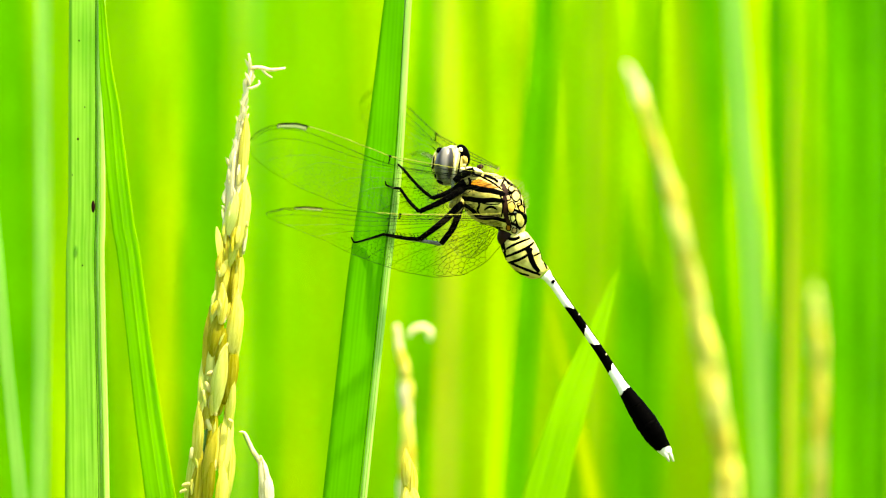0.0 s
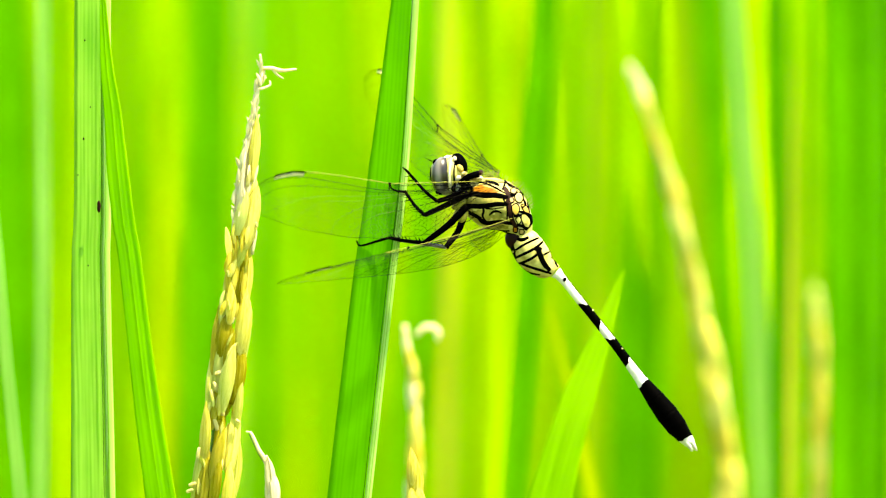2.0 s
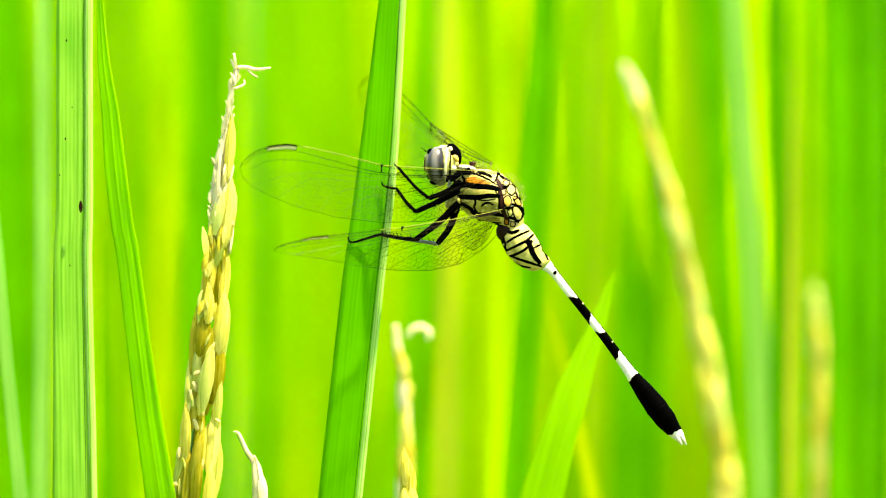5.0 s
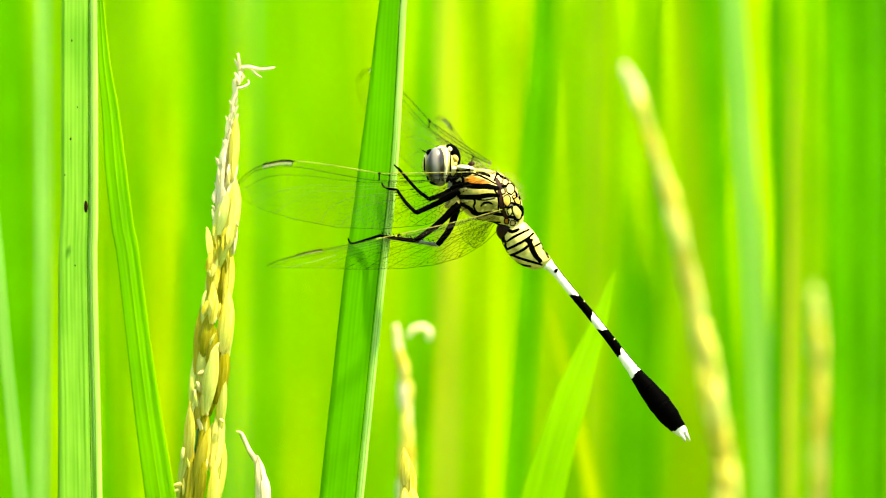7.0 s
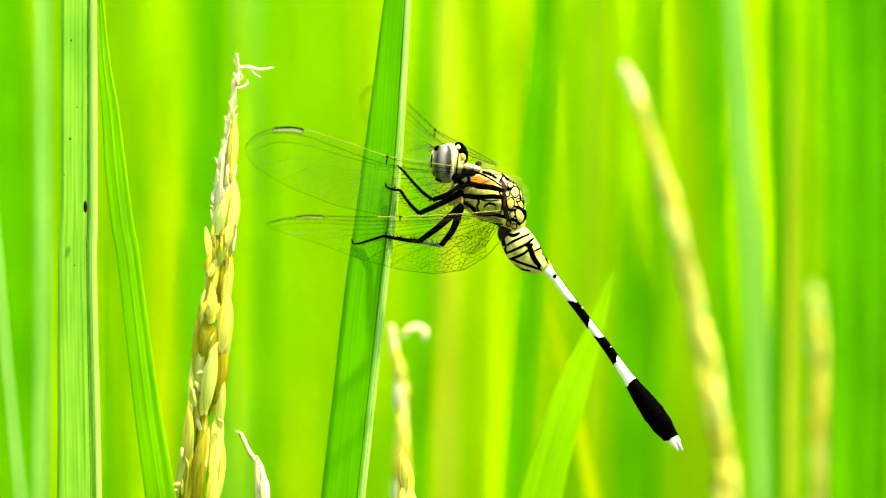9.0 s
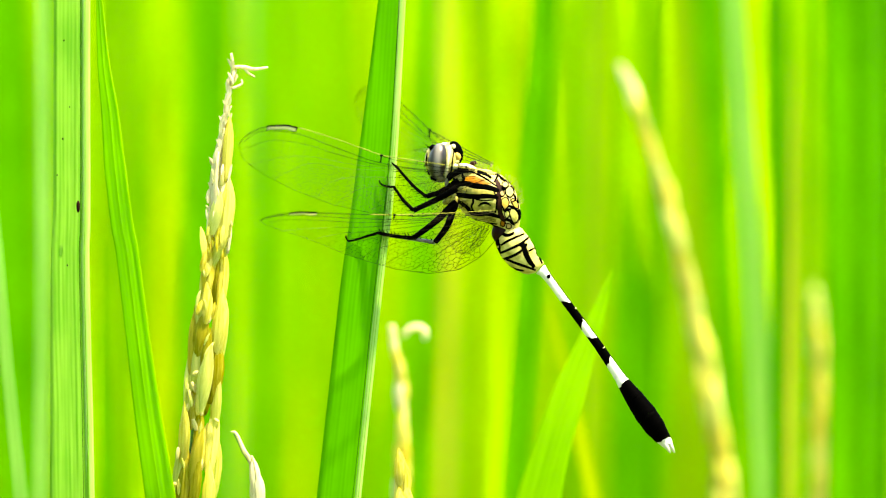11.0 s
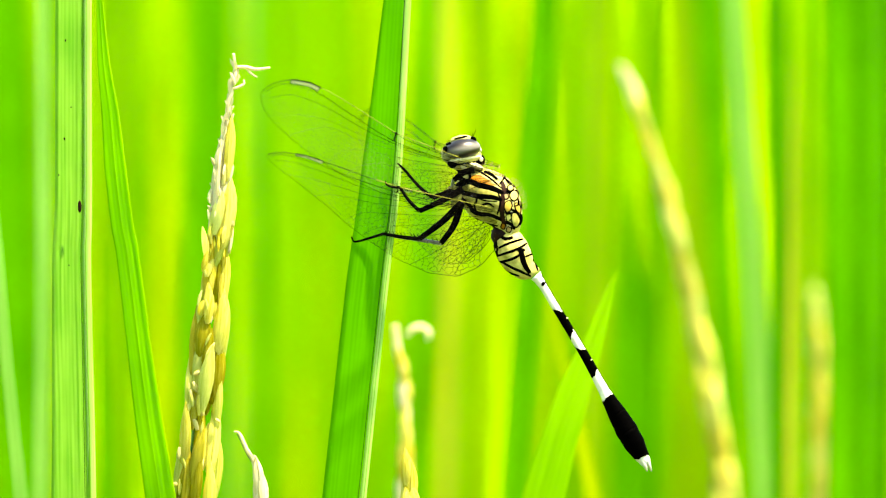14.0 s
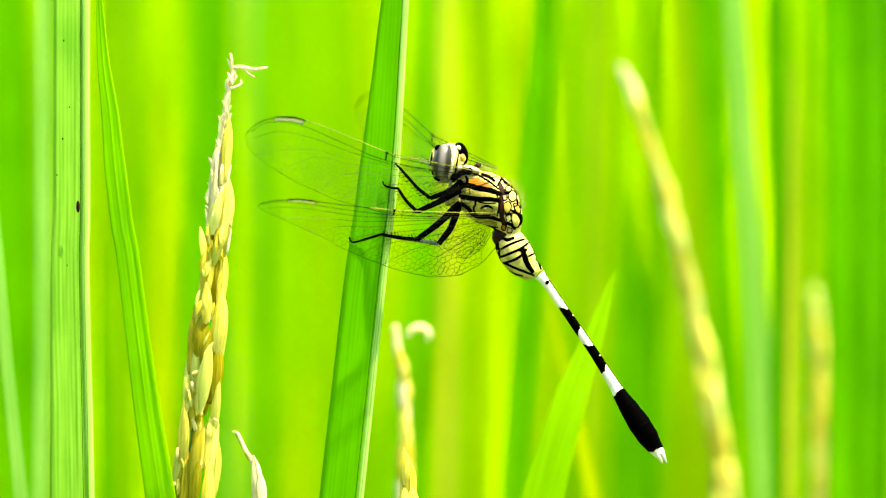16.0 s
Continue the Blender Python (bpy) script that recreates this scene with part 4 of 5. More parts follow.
dot = part("spot", *ellipsoid(spot(165, 366, 0.0016) - LEFT_LEAF.matrix_basis.translation, 3.4, 2, 11, 0, 12, 8), SPOT, LEFT_LEAF, "brown blight spot")

NARROW_LEAF, p_, w_ = leaf("rice_leaf", "narrow green rice leaf tapering to a point", [(176, -60), (185, 100), (197, 200), (206, 300), (218, 400), (227, 450), (245, 600), (263, 740), (284, 882)], -0.004, [(-60, 2), (100, 10), (200, 15), (300, 19), (450, 20), (600, 21), (740, 24), (882, 27)], LEAF_MID, 1, 1, -0.02, rib=0.8)
midrib(NARROW_LEAF, p_, w_, 0.97, 1.3, LEAF_FRESH, 0.10, "leaf_edge")

PERCH_LEAF, p_, w_ = leaf("rice_leaf", "broad upright green rice leaf with a pale midrib", [(770, -900), (738, -300), (719, 0), (700, 300), (677, 500), (657, 690), (637, 882)], 0.0, [(-900, 3), (-300, 30), (0, 39), (300, 59), (500, 63), (882, 66)], LEAF_PERCH, 1.0, 0.14, 0.05)
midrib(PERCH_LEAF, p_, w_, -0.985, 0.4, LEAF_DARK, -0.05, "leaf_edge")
midrib(PERCH_LEAF, p_, w_, 0.09, 6.5, MIDRIB, 0.035)
for off in (0.05, 0.115):
    midrib(PERCH_LEAF, p_, w_, off, 0.5, LEAF_MID, 0.06, "rib_line")
# dark strip beside the midrib paints the shade in the crease
midrib(PERCH_LEAF, p_, w_, -0.035, 0.6, LEAF_DARK, 0.05, "crease_shade")

POINT_LEAF, p_, w_ = leaf("rice_leaf", "young bright green rice leaf tip", [(1094, 478), (1082, 510), (1056, 590), (1015, 700), (984, 800), (962, 882)], 0.03, [(478, 1), (510, 7), (570, 15), (600, 18), (700, 30), (800, 34), (882, 39)], LEAF_FRESH, 1, 1, 0.04, rib=0.7)

EDGE_LEAF, p_, w_ = leaf("rice_leaf", "thin pale green rice leaf, a little out of focus", [(-30, 200), (-6, 420), (8, 600), (22, 740), (37, 882)], 0.045, [(200, 6), (882, 12)], LEAF_BLUE, 1, 1, 0.1, rib=1.5)

# spikelets of the main ear: tip, base, width, depth and husk (0 yellow, 1 green-yellow with painted shade, 2 chaff, 3
# ripe)
RIGHT_RANK = [(434, 219, 426, 322, 19, -18, 0), (430, 328, 415, 442, 33, -18, 0), (436, 376, 426, 456, 15, -2, 3), (427, 450, 415, 548, 25, -4, 0), (418, 530, 404, 640, 33, -10, 0),
              (423, 548, 412, 650, 18, 4, 3), (408, 612, 398, 716, 30, -8, 1), (411, 668, 400, 776, 24, -2, 3), (404, 730, 391, 842, 30, -10, 0), (409, 790, 398, 890, 22, 0, 3), (398, 834, 384, 940, 32, -8, 0)]
LEFT_RANK = [(419, 238, 410, 325, 17, -6, 2), (412, 292, 402, 388, 17, -10, 2), (404, 352, 394, 452, 16, -4, 2), (395, 416, 391, 520, 33, -12, 1), (388, 470, 381, 570, 21, 4, 3),
             (372, 558, 364, 664, 28, -8, 1), (362, 640, 356, 748, 30, -8, 3), (356, 728, 344, 836, 27, -8, 0), (344, 792, 330, 890, 24, -4, 3), (352, 822, 338, 930, 30, -10, 1)]
MIDDLE_RANK = [(411, 462, 400, 552, 24, 8, 1), (394, 636, 384, 736, 24, 8, 1), (424, 300, 414, 372, 16, -16, 2), (392, 536, 396, 572, 13, -18, 2), (386, 636, 376, 742, 26, -14, 0),
               (380, 724, 366, 836, 26, -14, 1), (374, 806, 360, 912, 28, -14, 1), (418, 262, 412, 316, 12, -14, 2)]
EAR = ear("rice_ear", "upright rice ear with yellow husks and white chaff", [(437, 150), (427, 230), (416, 330), (405, 430), (389, 550), (380, 650), (370, 750), (358, 882)], -0.001, 74, 1.0, 3, 0.24, 24, 60, bracts=16, laid=RIGHT_RANK + LEFT_RANK + MIDDLE_RANK)
SMALL_EAR = ear("rice_ear", "small withered white rice ear tip", [(430, 768), (446, 800), (463, 830), (470, 882)], -0.001, 60, 0.6, 8, 1.0, 5, 0, mix=(0, 0, 1))
CURL_EAR = ear("rice_ear", "pale rice ear with a curled dry awn", [(706, 580), (710, 640), (716, 700), (716, 800), (714, 882)], 0.075, 60, 0.58, 5, 0.25, 7, 14, mix=(0.6, 0.3, 0.1), pale=0.3)
TIP_GRAIN = ear("rice_ear", "single yellow rice husk on a green stalk", [(721, 836), (720, 894), (719, 954)], -0.001, 74, 0.8, 11, 0.3, 7, 0, mix=(1, 0, 0))
FAR_EAR = ear("rice_ear", "yellow rice ear blurred by distance", [(1108, 108), (1138, 195), (1184, 345), (1220, 500), (1254, 650), (1292, 882)], 0.145, 34, 0.74, 21, 0.12, 10, 12, ripe=True, pale=0.22, stem=STEM_RIPE, middle=1.0)
FAR_EAR_2 = ear("rice_ear", "yellow rice ear blurred by distance", [(1440, 508), (1446, 640), (1450, 760), (1455, 882)], 0.20, 36, 0.78, 22, 0.1, 13, 8, ripe=True, stem=STEM_RIPE, middle=1.0)


def withered():
    """Dry white florets at the tip of the main ear and the small ones, and the curled awn."""
    o = EAR.matrix_basis.translation

    def e(x, y, d=0.0):
        return spot(x, y, -0.001 + d * U) - o

    for pts, r in (([(424, 230), (429, 205), (431, 180), (436, 164), (434, 148), (441, 134), (443, 116), (440, 95)], 4.6), ([(444, 120), (462, 120), (480, 124), (505, 121)], 3.6), ([(462, 121), (472, 132), (482, 138)], 2.4),
                   ([(432, 158), (446, 156), (458, 150), (458, 142)], 2.6), ([(436, 150), (446, 140), (452, 136)], 2.4), ([(430, 205), (436, 195), (440, 188)], 2.2), ([(428, 222), (436, 212), (440, 202)], 2.2),
                   ([(424, 240), (416, 270), (412, 300)], 8), ([(412, 280), (406, 320), (402, 360)], 7), ([(404, 350), (400, 385), (396, 420)], 5), ([(430, 380), (434, 410), (430, 450)], 4.5)):
        line = smooth_path([e(x, y, -8) for x, y in pts], 5)
        n = len(line)
        part("floret", *tube(line, [r * U * (0.35 + 0.65 * math.sin(math.pi * (0.25 + 0.7 * i / n))) for i in range(n)], 7), CHAFF, EAR, "dry white floret")
    rng = random.Random(9)
    spine = smooth_path([(440, 100, 0), (444, 128, 0), (434, 152, 0), (429, 190, 0), (424, 230, 0), (415, 280, 0), (408, 330, 0), (402, 400, 0)], 8)
    for i in range(44):
        p = spine[int(len(spine) * rng.random() ** 0.8 * 0.92)]
        wide = 2.5 + 9 * max(0.0, (p.y - 130) / 270)
        ob = new("flake", FLAKES[rng.choice((0, 1, 1))])
        ob.parent = EAR
        k = rng.uniform(0.35, 0.8)
        ob.matrix_basis = Matrix.Translation(e(p.x + rng.uniform(-1, 1 if p.y < 215 else 0.1) * wide, p.y + 14, rng.uniform(-16, -4))) @ face_view(pose(0, 0, 0, rng.uniform(-15, 15), 6 + rng.uniform(-32, 32), rng.uniform(-80, 80)) @ Matrix.Diagonal((k * 1.2, k, k, 1)))
    for pts, r in (([(404, 742), (412, 748)], 3), ([(374, 700), (372, 722)], 5), ([(378, 716), (382, 736)], 4), ([(366, 742), (372, 762)], 4.5), ([(380, 812), (378, 834)], 4), ([(360, 690), (362, 712)], 4),
                   ([(340, 792), (337, 812)], 4), ([(322, 860), (336, 856)], 4), ([(318, 872), (330, 866)], 3.5), ([(386, 650), (376, 664)], 5), ([(366, 664), (376, 658)], 4), ([(424, 300), (420, 330)], 4), ([(436, 392), (438, 402)], 3), ([(364, 676), (372, 694)], 4.5)):
        line = smooth_path([e(x, y, -20) for x, y in pts], 6)
        n = len(line)
        part("pod", *tube(line, [r * U * (0.25 + 0.75 * math.sin(math.pi * (0.15 + 0.75 * i / n))) for i in range(n)], 7), STRAW, EAR, "small pale anther pod")
    o2 = SMALL_EAR.matrix_basis.translation
    for pts, r in (([(424, 764), (434, 768), (446, 795), (458, 815), (464, 835)], 4.5), ([(460, 806), (463, 822), (467, 845), (468, 890)], 10)):
        line = smooth_path([spot(x, y, -0.001) - o2 for x, y in pts], 5)
        n = len(line)
        part("floret", *tube(line, [r * U * (0.12 + 0.88 * math.sin(math.pi * (0.04 + 0.6 * i / n))) for i in range(n)], 7), CHAFF, SMALL_EAR, "dry white floret")
    o3 = CURL_EAR.matrix_basis.translation
    for pts, r in (([(722, 596), (735, 582), (752, 580), (762, 590), (758, 602)], 6), ([(702, 575), (706, 620), (716, 668)], 7), ([(714, 660), (720, 710), (722, 760)], 8.6)):
        line = smooth_path([spot(x, y, 0.075) - o3 for x, y in pts], 5)
        n = len(line)
        part("floret", *tube(line, [r * U * (0.5 + 0.5 * math.sin(math.pi * (0.2 + 0.7 * i / n))) for i in range(n)], 7), CHAFF if r < 9 else HUSK_RIPE, CURL_EAR, "curled dry pale awn")


withered()


def back_leaf(x0, x1, half, back, mat, top=-500, label="green rice leaf behind, out of focus"):
    """A leaf of the rows behind: where it crosses the upper and lower limits of the view."""
    k = x0 + (x0 - x1) * (0 - top) / 882 * 0.8
    return leaf("rice_leaf", label, [(k, top), (x0 + (x1 - x0) * 0.02, 0), (x0 * 0.5 + x1 * 0.5 + 3, 441), (x1, 882)] if top < 0 else [(x0, top), ((x0 + x1) / 2, (top + 882) / 2), (x1, 882)],
                back, [(top, 1.5), (top + 200, half * 0.6), (top + 500, half), (1200, half * 1.15)], mat, 1, 1, 0.25, group="leaves behind", rib=2.0)[0]


# rows close behind the sharp plane
back_leaf(288, 286, 16, 0.32, LEAF_YELLOW, 120, label="yellowing rice leaf tip behind, out of focus")
back_leaf(76, 72, 11, 0.10, LEAF_BLUE, label="pale bluish rice leaf behind, out of focus")
back_leaf(108, 98, 12, 0.28, LEAF_BACK)
back_leaf(434, 420, 9, 0.38, LEAF_BLUE, label="pale bluish rice leaf behind, out of focus")
back_leaf(20, 40, 30, 0.25, LEAF)
back_leaf(232, 226, 14, 0.25, LEAF_BACK)
back_leaf(200, 190, 26, 0.3, LEAF_BACK)
back_leaf(176, 186, 13, 0.14, LEAF, 430)
back_leaf(345, 350, 34, 0.5, LEAF_BACK)
back_leaf(500, 476, 34, 0.62, LEAF_FRESH)
back_leaf(566, 550, 24, 0.66, LEAF_FRESH)
back_leaf(752, 712, 26, 0.26, LEAF_MID)
back_leaf(793, 788, 10, 0.24, LEAF_DRY, label="yellowing rice leaf behind, out of focus")
back_leaf(966, 908, 24, 0.15, LEAF)
back_leaf(1044, 1050, 22, 0.3, LEAF_BACK)
back_leaf(1208, 1238, 30, 0.25, LEAF_OLIVE)
back_leaf(1064, 1048, 20, 0.22, LEAF_OLIVE)
back_leaf(468, 460, 20, 0.28, LEAF_MID)
back_leaf(338, 320, 18, 0.28, LEAF_MID)
back_leaf(398, 384, 14, 0.30, LEAF)
back_leaf(846, 838, 16, 0.26, LEAF_OLIVE)
back_leaf(562, 540, 20, 0.36, LEAF_YELLOW, 330, label="yellowing rice leaf tip behind, out of focus")
back_leaf(366, 352, 20, 0.24, LEAF)
back_leaf(1156, 1180, 32, 0.36, LEAF_OLIVE, 330)
back_leaf(1100, 1090, 14, 0.24, LEAF, 130)
back_leaf(1118, 1136, 30, 0.22, LEAF_DEEP, 330)
back_leaf(1440, 1432, 24, 0.28, LEAF_MID)
back_leaf(1424, 1440, 13, 0.24, LEAF_OLIVE, 40)
back_leaf(1372, 1378, 16, 0.16, LEAF_DEEP)
back_leaf(1154, 1150, 14, 0.23, LEAF_DEEP)
back_leaf(1250, 1300, 22, 0.24, LEAF)
back_leaf(1300, 1358, 18, 0.165, LEAF_BLUE, label="pale bluish rice leaf behind, out of focus")
back_leaf(1404, 1398, 8, 0.15, LEAF_DRY, 110, label="yellowing rice leaf tip behind, out of focus")
back_leaf(1372, 1392, 18, 0.3, LEAF)
back_leaf(1502, 1506, 38, 0.14, LEAF)
back_leaf(1558, 1548, 22, 0.13, LEAF_DEEP)
back_leaf(975, 1050, 14, 0.12, LEAF_YELLOW, 540, label="yellowing rice leaf tip behind, out of focus")


def further_rows():
    """Looser leaves of the next rows, well out of focus."""
    rng = random.Random(31)
    x = -20
    while x < 1600:
        mat = rng.choice((LEAF, LEAF_BACK, LEAF_BACK, LEAF_BACK, LEAF_FRESH, LEAF_FRESH, LEAF_FRESH, LEAF_YELLOW))
        lean = rng.uniform(-70, 70)
        back_leaf(x, x + lean, rng.uniform(12, 24), rng.uniform(0.38, 0.75), mat, rng.choice((-600, -300, -200, -500)))
        x += rng.uniform(38, 66)


further_rows()


def near_slips():
    """Thin leaves a hand's width behind the insect."""
    rng = random.Random(77)
    for x in list(range(15, 1000, 84)) + list(range(1010, 1568, 62)):
        xx = x + rng.uniform(-20, 20)
        mat = rng.choice((LEAF, LEAF_MID, LEAF_BACK, LEAF_FRESH))
        back_leaf(xx, xx + rng.uniform(-45, 45), rng.uniform(5, 11), rng.uniform(0.22, 0.40) if xx > 1000 or xx < 240 else rng.uniform(0.34, 0.5), mat, rng.choice((-500, -200, 60, 200)) if xx > 820 else -400, label="slender green rice leaf behind, out of focus")


near_slips()


def paddy(name, label, x0, x1, y0, y1, gap, most, skip, seed, steps=((0, 0.8), (0.3, 1), (0.55, 1), (0.8, 0.7), (1, 0.06))):
    """Rice hills set in rows, their leaves joined. skip(x, y): ground left free."""
    rng = random.Random(seed)
    verts, faces, uvs = [], [], []
    y = y0
    while y < y1:
        x = x0
        while x < x1:
            cx, cy = x + rng.uniform(-0.3, 0.3) * gap, y + rng.uniform(-0.3, 0.3) * gap
            x += gap
            if skip(cx, cy):
                continue
            for k in range(rng.randint(most - 5, most)):
                a = rng.uniform(0, 2 * math.pi)
                lean = rng.uniform(0.03, 0.34) ** 1.2
                h = rng.uniform(0.62, 0.98)
                w = rng.uniform(0.0035, 0.0065)
                dx, dy = math.cos(a) * lean, math.sin(a) * lean
                b = a + math.pi / 2 + rng.uniform(-0.9, 0.9)
                sx, sy = math.cos(b), math.sin(b)
                o = len(verts)
                px, py = cx + rng.uniform(-0.03, 0.03), cy + rng.uniform(-0.03, 0.03)
                for s, ww in steps:
                    bend = s * s
                    c = (px + dx * bend, py + dy * bend, h * (s - 0.12 * lean * s ** 4))
                    for f in (-1, 0, 1):
                        verts.append((c[0] + sx * w * ww * f - dx * 0.006 * (f == 0), c[1] + sy * w * ww * f - dy * 0.006 * (f == 0), c[2]))
                        uvs.append((w * f, h * s))
                for i in range(len(steps) - 1):
                    for f in range(2):
                        p = o + i * 3 + f
                        faces.append((p, p + 1, p + 4, p + 3))
        y += gap
    ob = part(name, verts, faces, FIELD, None, label, uvs=uvs)
    tagged(ob, category="rice plants", kind="stuff")


paddy("rice_field", "dense green and yellowing rice plants filling the paddy", -2.4, 2.4, -2.4, 9.0, 0.17, 16, lambda x, y: y < 0.55 and abs(x) < 0.32, 12)
paddy("rice_field", "outer rows of green rice plants in the paddy", -9.0, 9.0, -8.0, 16.0, 0.2, 11, lambda x, y: abs(x) < 2.4 and -2.4 < y < 9.0, 13, ((0, 0.8), (0.5, 1), (0.8, 0.7), (1, 0.06)))

FLYER = dragonfly()
FLY = passing_fly()


# ---- movement ----
TIMES = (0.0, 0.5, 1.0, 1.5, 2.0, 2.5, 3.0, 3.5, 4.0, 6.5, 7.0, 7.5, 8.0, 8.5, 9.0, 9.2, 11.5, 12.0, 12.5, 13.0, 13.5, 14.0, 14.5, 15.0, 15.5, 16.0)


def sway(thing, high, y_high, low, y_low):
    """Wind: how far the plant is carried across at two heights, in fine units, at each of TIMES."""
    o = thing.matrix_basis.translation.copy()
    d = (o - EYE).dot(AWAY)
    k = d / REACH
    y_o = 441 - (o - EYE).dot(UP) / d / HALF * 784
    rows = []
    for t, a, b in zip(TIMES, high, low):
        tilt = math.atan2(a - b, y_low - y_high)
        shift = b + (a - b) * (y_low - y_o) / (y_low - y_high)
        rows.append((t, Matrix.Translation(o + RIGHT * shift * U * k) @ Matrix.Rotation(tilt, 4, AWAY)))
    walk(thing, rows)


BREEZE = (0, -12, -16, 20, 20, -10, -18, -16, -23, -27, -19, 1, 4, -13, -21, 0, -35, -32, -32, -30, -29, -27, -29, -29, -30, -32)
LOWER = (0, -9, -14, 15, 12, -11, -15, -15, -20, -23, -15, -2, 3, -11, -17, -1, -27, -25, -25, -24, -23, -22, -23, -23, -24, -25)
EDGE = (0, -4, -9, 16, 10, -10, -15, -13, -19, -23, -13, -1, 3, -7, -14, -3, -30, -29, -29, -27, -27, -24, -26, -27, -27, -27)
STEADY = (0,) * 26
PERCH_HIGH = (0, -1, 7, 12, 12, 2, 0, -3, -6, -12, -8, -4, 8, 0, -1, 0, -12, -9, -9, -8, -5, -1, -1, -2, -3, -5)
PERCH_LOW = (0, -1, 5, 11, 8, 0, -1, -3, -6, -9, -6, -2, 4, -1, -3, 0, -12, -9, -9, -7, -5, -1, -2, -4, -5, -6)
CURL = (0, 1, 0, 14, 14, 9, 4, 0, -1, -4, -1, 2, 5, 0, -9, -4, -9, -9, -8, -6, -5, -3, -3, -3, -5, -3)
GRAIN_SWAY = (0, 0, 7, 15, 10, -2, -5, -2, -3, -2, -2, 0, -2, -6, -6, -2, -13, -8, -6, -5, 0, 0, 0, 0, 0, -2)
SMALL = (0, -3, 0, 13, 11, -3, -6, -4, -9, -12, -6, 0, 3, -6, -7, 0, -18, -13, -15, -12, -10, -10, -9, -12, -12, -13)
POINT = (0, 0, 5, 8, 11, 2, -1, -1, -4, -4, -3, -1, -1, -4, -6, -4, -10, -7, -6, -4, -3, -1, -1, -1, -1, -3)
FAR = (0, 1, 1, 1, 4, 1, -2, -3, -5, -3, -5, -5, -3, -5, -5, -5, -12, -10, -10, -10, -10, -10, -10, -10, -10, -10)

# where the waist of the insect is at each time, the lean of its body and the lean of the abdomen, in degrees
BODY = (
    (0.0, 936, 446, 0, 0), (0.5, 934, 446, 0, -0.4), (1.0, 940, 450, 0, -1.0), (1.5, 946, 450, 0, -1.1), (1.9, 949, 450, 0.5, -0.8), (2.0, 953, 445, 7.0, 3.8),
    (2.1, 962, 437, 12.0, 6.0), (2.2, 952, 443, 7.0, 4.5), (2.5, 940, 446, 3.4, 2.4), (3.0, 939, 438, 2.7, 0.3), (3.5, 937, 436, 2.5, 2.2), (4.0, 934, 436, 2.1, 1.7), (6.3, 940, 427, 10.0, 6.5),
    (6.5, 937, 429, 8.0, 7.0), (7.0, 937, 430, 6.5, 4.4), (7.5, 943, 436, 7.0, 9.5), (8.0, 948, 439, 4.5, 5.0), (8.5, 942, 438, 4.5, 5.0), (9.0, 937, 438, 1.6, 2.3),
    (11.5, 926, 438, 1.0, 1.7), (12.0, 928, 439, 1.0, 1.5), (12.5, 929, 439, 1.0, 1.4), (13.0, 931, 441, 1.2, 1.0), (13.5, 933, 440, 1.2, 0.4), (13.8, 933, 440, 1.2, 0.4),
    (14.0, 922, 447, -6.0, -3.8), (14.2, 925, 446, -4.0, -2.0), (14.5, 929, 444, -2.5, -0.1), (15.0, 929, 446, -1.8, 0.0), (15.5, 926, 447, -2.2, -0.5), (16.0, 926, 447, -2.2, -0.4))
# tips of the near forewing and hindwing
TIPS = (
    (0.0, 447, 253, 475, 380), (0.5, 443, 250, 473, 378), (1.0, 452, 253, 479, 378), (1.5, 464, 253, 485, 378), (1.9, 464, 253, 485, 378), (2.0, 446, 350, 495, 501),
    (2.1, 453, 380, 512, 516), (2.2, 441, 334, 482, 482), (2.5, 439, 302, 485, 444), (3.0, 441, 267, 485, 400), (3.5, 440, 264, 483, 399), (4.0, 437, 259, 481, 396), (6.3, 425, 371, 506, 508),
    (6.5, 422, 360, 489, 494), (7.0, 425, 330, 477, 470), (7.5, 433, 342, 489, 484), (8.0, 443, 309, 481, 444), (8.5, 433, 305, 479, 440), (9.0, 440, 262, 477, 398),
    (11.5, 427, 257, 464, 390), (12.0, 428, 256, 463, 384), (12.5, 430, 255, 461, 378), (13.0, 432, 255, 460, 380), (13.5, 433, 255, 458, 382), (13.8, 433, 255, 460, 386),
    (14.0, 468, 168, 477, 278), (14.2, 463, 170, 476, 288), (14.5, 447, 231, 470, 354), (15.0, 443, 235, 466, 366), (15.5, 441, 240, 462, 363), (16.0, 441, 240, 462, 365))
# turn, nod and roll of the head, and how far it is stretched forward, at its liveliest moments
NODS = ((0.0, 0, 0, 0, 0), (1.9, 0, 0, 0, 0), (2.0, -16, 0, 0, 0), (2.1, -20, 0, 0, 0), (2.3, 0, 0, 0, 0), (4.2, 0, 0, 0, 0), (6.3, -18, 0, 0, 0), (6.6, 0, 0, 0, 0), (7.2, 0, 0, 0, 0), (7.5, -12, 0, 0, 0), (7.8, 0, 0, 0, 0), (13.8, 0, 0, 0, 0), (14.0, 14, 0, 66, 15), (14.15, 14, 0, 60, 14), (14.3, 0, 0, 0, 0), (16.0, 0, 0, 0, 0))
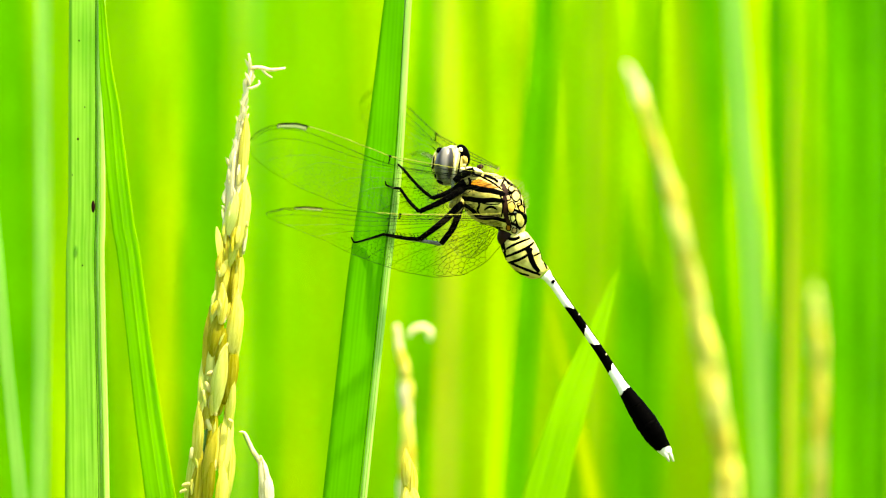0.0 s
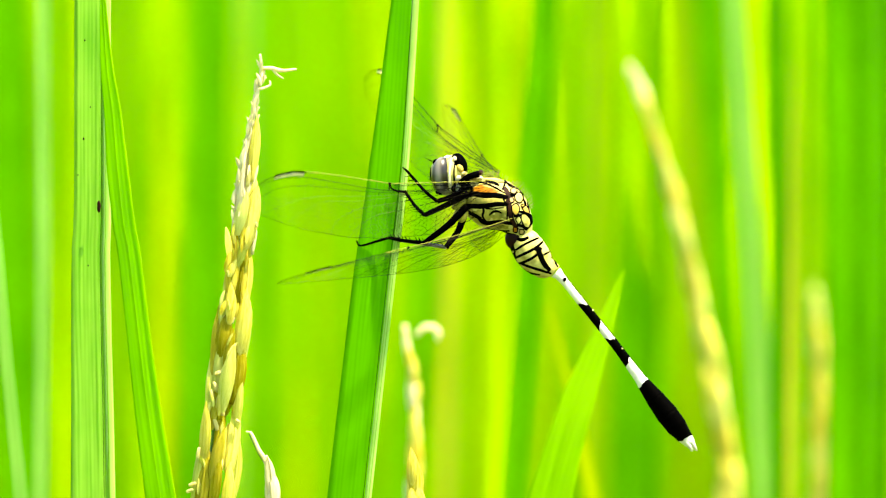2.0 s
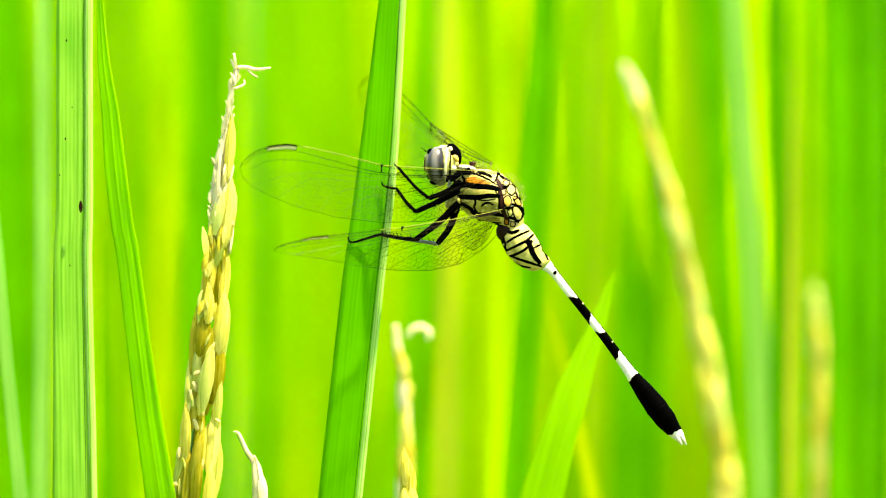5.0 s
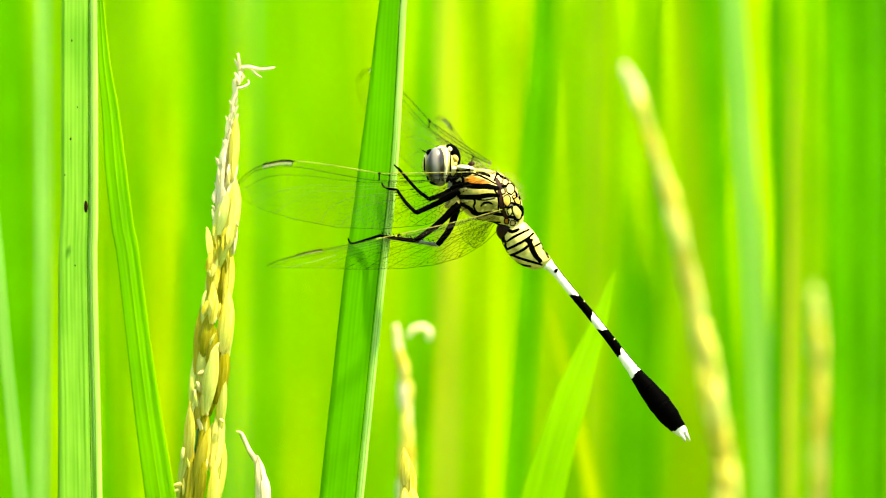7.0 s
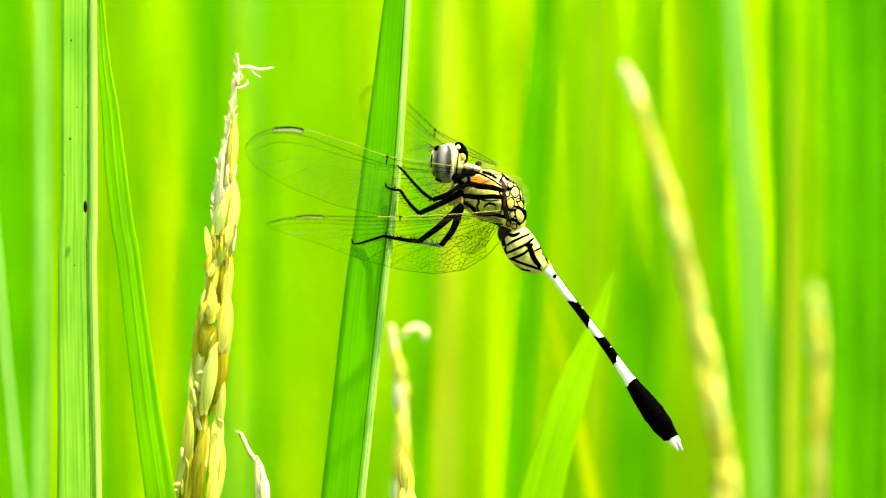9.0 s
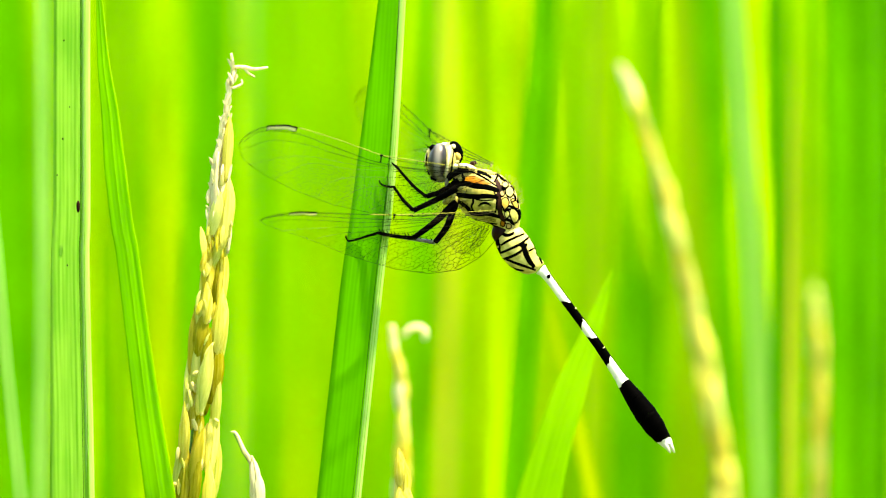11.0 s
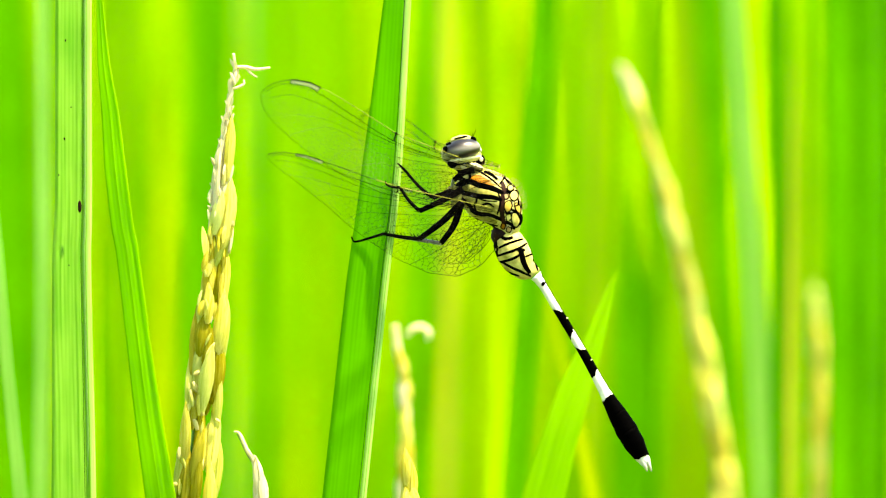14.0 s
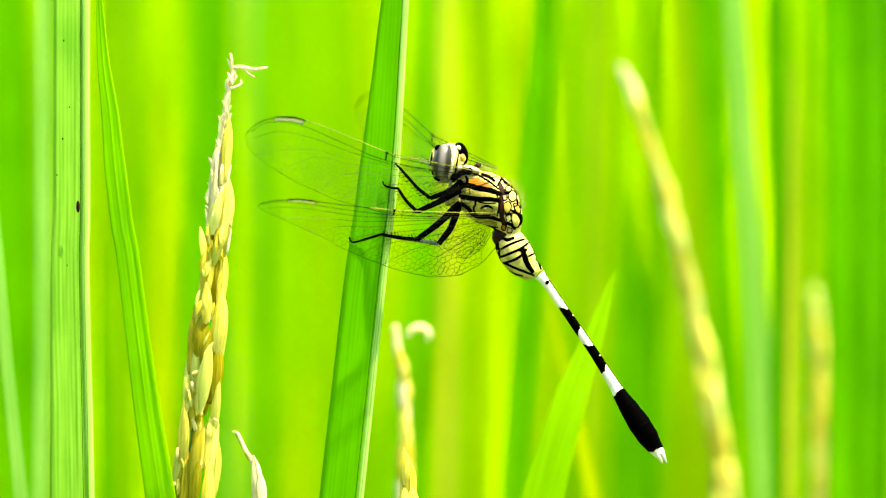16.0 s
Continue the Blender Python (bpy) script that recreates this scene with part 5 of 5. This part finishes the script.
# drift of the feet with the leaf
FEET = ((0.0, 0, 0), (0.5, -1, 0), (1.0, 6, 3), (1.5, 11, 5), (2.0, 9, 6), (2.5, 2, 3), (3.0, 0, 0), (3.5, -1, -1), (4.0, -4, -1), (6.5, -9, 3), (7.0, -6, 2), (7.5, 0, 5), (8.0, 9, 3), (8.5, 2, 3), (9.0, 0, 3), (11.5, -11, -3), (12.0, -6, -1), (13.0, -4, 0), (13.5, -3, 2), (14.0, 0, -1), (15.0, -1, 2), (16.0, -4, 0))



def motions():
    sway(EAR, BREEZE, 105, LOWER, 830)
    sway(LEFT_LEAF, EDGE, 0, EDGE, 882)
    sway(NARROW_LEAF, [v * 0.12 for v in BREEZE], 0, STEADY, 882)
    sway(PERCH_LEAF, PERCH_HIGH, 150, PERCH_LOW, 860)
    sway(CURL_EAR, CURL, 592, CURL, 882)
    sway(TIP_GRAIN, GRAIN_SWAY, 800, GRAIN_SWAY, 882)
    sway(SMALL_EAR, SMALL, 800, SMALL, 882)
    sway(POINT_LEAF, POINT, 480, POINT, 882)
    sway(FAR_EAR, FAR, 110, [v * 0.6 for v in FAR], 882)

    base, head, abdomen, wings, legs = FLYER
    body_rows, ab_rows, leg_rows = [], [], []
    wing_rows = {k: [] for k in wings}
    frame_axes = face_view(Matrix.Identity(4))
    roots = {"fore_near": q(888, 322, -26), "hind_near": q(902, 384, -26), "fore_far": q(884, 306, 22), "hind_far": q(906, 350, 24)}
    for (t, x, y, lean, tail), (t2, fx, fy, hx, hy) in zip(BODY, TIPS):
        m = Matrix.Translation(spot(x, y, 0)) @ frame_axes @ pose(0, 0, 0, 0, -lean, 0)
        body_rows.append((t, m))
        ab_rows.append((t, pose(0, 0, 0, 0, -(tail - lean), 0)))
        inv = m.inverted()
        fx_, fy_ = (lerp_table([(r[0], r[k]) for r in FEET], t) for k in (1, 2))
        leg_rows.append((t, inv @ Matrix.Translation(spot(936 + fx_, 446 + fy_, 0)) @ frame_axes))
        drop_f, drop_h = fy - 253, hy - 380
        aims = {"fore_near": (fx, fy, -1, 22 + 0.10 * drop_f), "hind_near": (hx, hy, -1, 40 + 0.25 * drop_h),
                "fore_far": (634 + (x - 936) - 0.1 * drop_f, 176 - 0.42 * drop_f + 0.5 * (y - 446), 1, 30), "hind_far": (724 + 0.5 * drop_h, 272 - 0.75 * drop_h, 1, 16)}
        for k, (tx, ty, sgn, twist) in aims.items():
            root = roots[k]
            reach = (FORE if "fore" in k else HIND) * U
            tip = inv @ spot(tx, ty, 0)
            flat = Vector((tip.x - root.x, 0, tip.z - root.z))
            if flat.length > reach * 0.995:
                flat *= reach * 0.995 / flat.length
            s = (flat + Vector((0, sgn * math.sqrt(reach ** 2 - flat.length ** 2), 0))).normalized()
            low = Vector((0.15, 0, -1)) if sgn < 0 else Vector((-0.6, 0, -0.8))
            low = (low - s * low.dot(s)).normalized()
            other = s.cross(low).normalized()
            if other.y < 0:
                other = -other
            c = low * math.cos(radians(twist)) + other * math.sin(radians(twist))
            n = s.cross(c).normalized()
            wm = Matrix(((s.x, c.x, n.x, root.x), (s.y, c.y, n.y, root.y), (s.z, c.z, n.z, root.z), (0, 0, 0, 1)))
            wing_rows[k].append((t, wm))
    walk(base, body_rows)
    walk(abdomen, ab_rows)
    for ob in legs:
        walk(ob, leg_rows)
    for k, ob in wings.items():
        walk(ob, wing_rows[k])
    neck = q(801, 290, 0)
    walk(head, [(t, Matrix.Translation(neck + Vector((ahead * U, 0, ahead * 0.2 * U))) @ pose(0, 0, 0, nod, roll, turn)) for t, turn, nod, roll, ahead in NODS])

    walk(FLY, [(t, Matrix.Translation(spot(x, y, 0.075)) @ frame_axes @ pose(0, 0, 0, 0, -8, 0))
               for t, x, y in ((0.0, -2300, 700), (1.0, -1350, 640), (1.3, 230, 530), (1.4, 760, 475), (1.5, 1306, 450), (2.0, 3900, 400), (16.0, 4000, 400))])


motions()
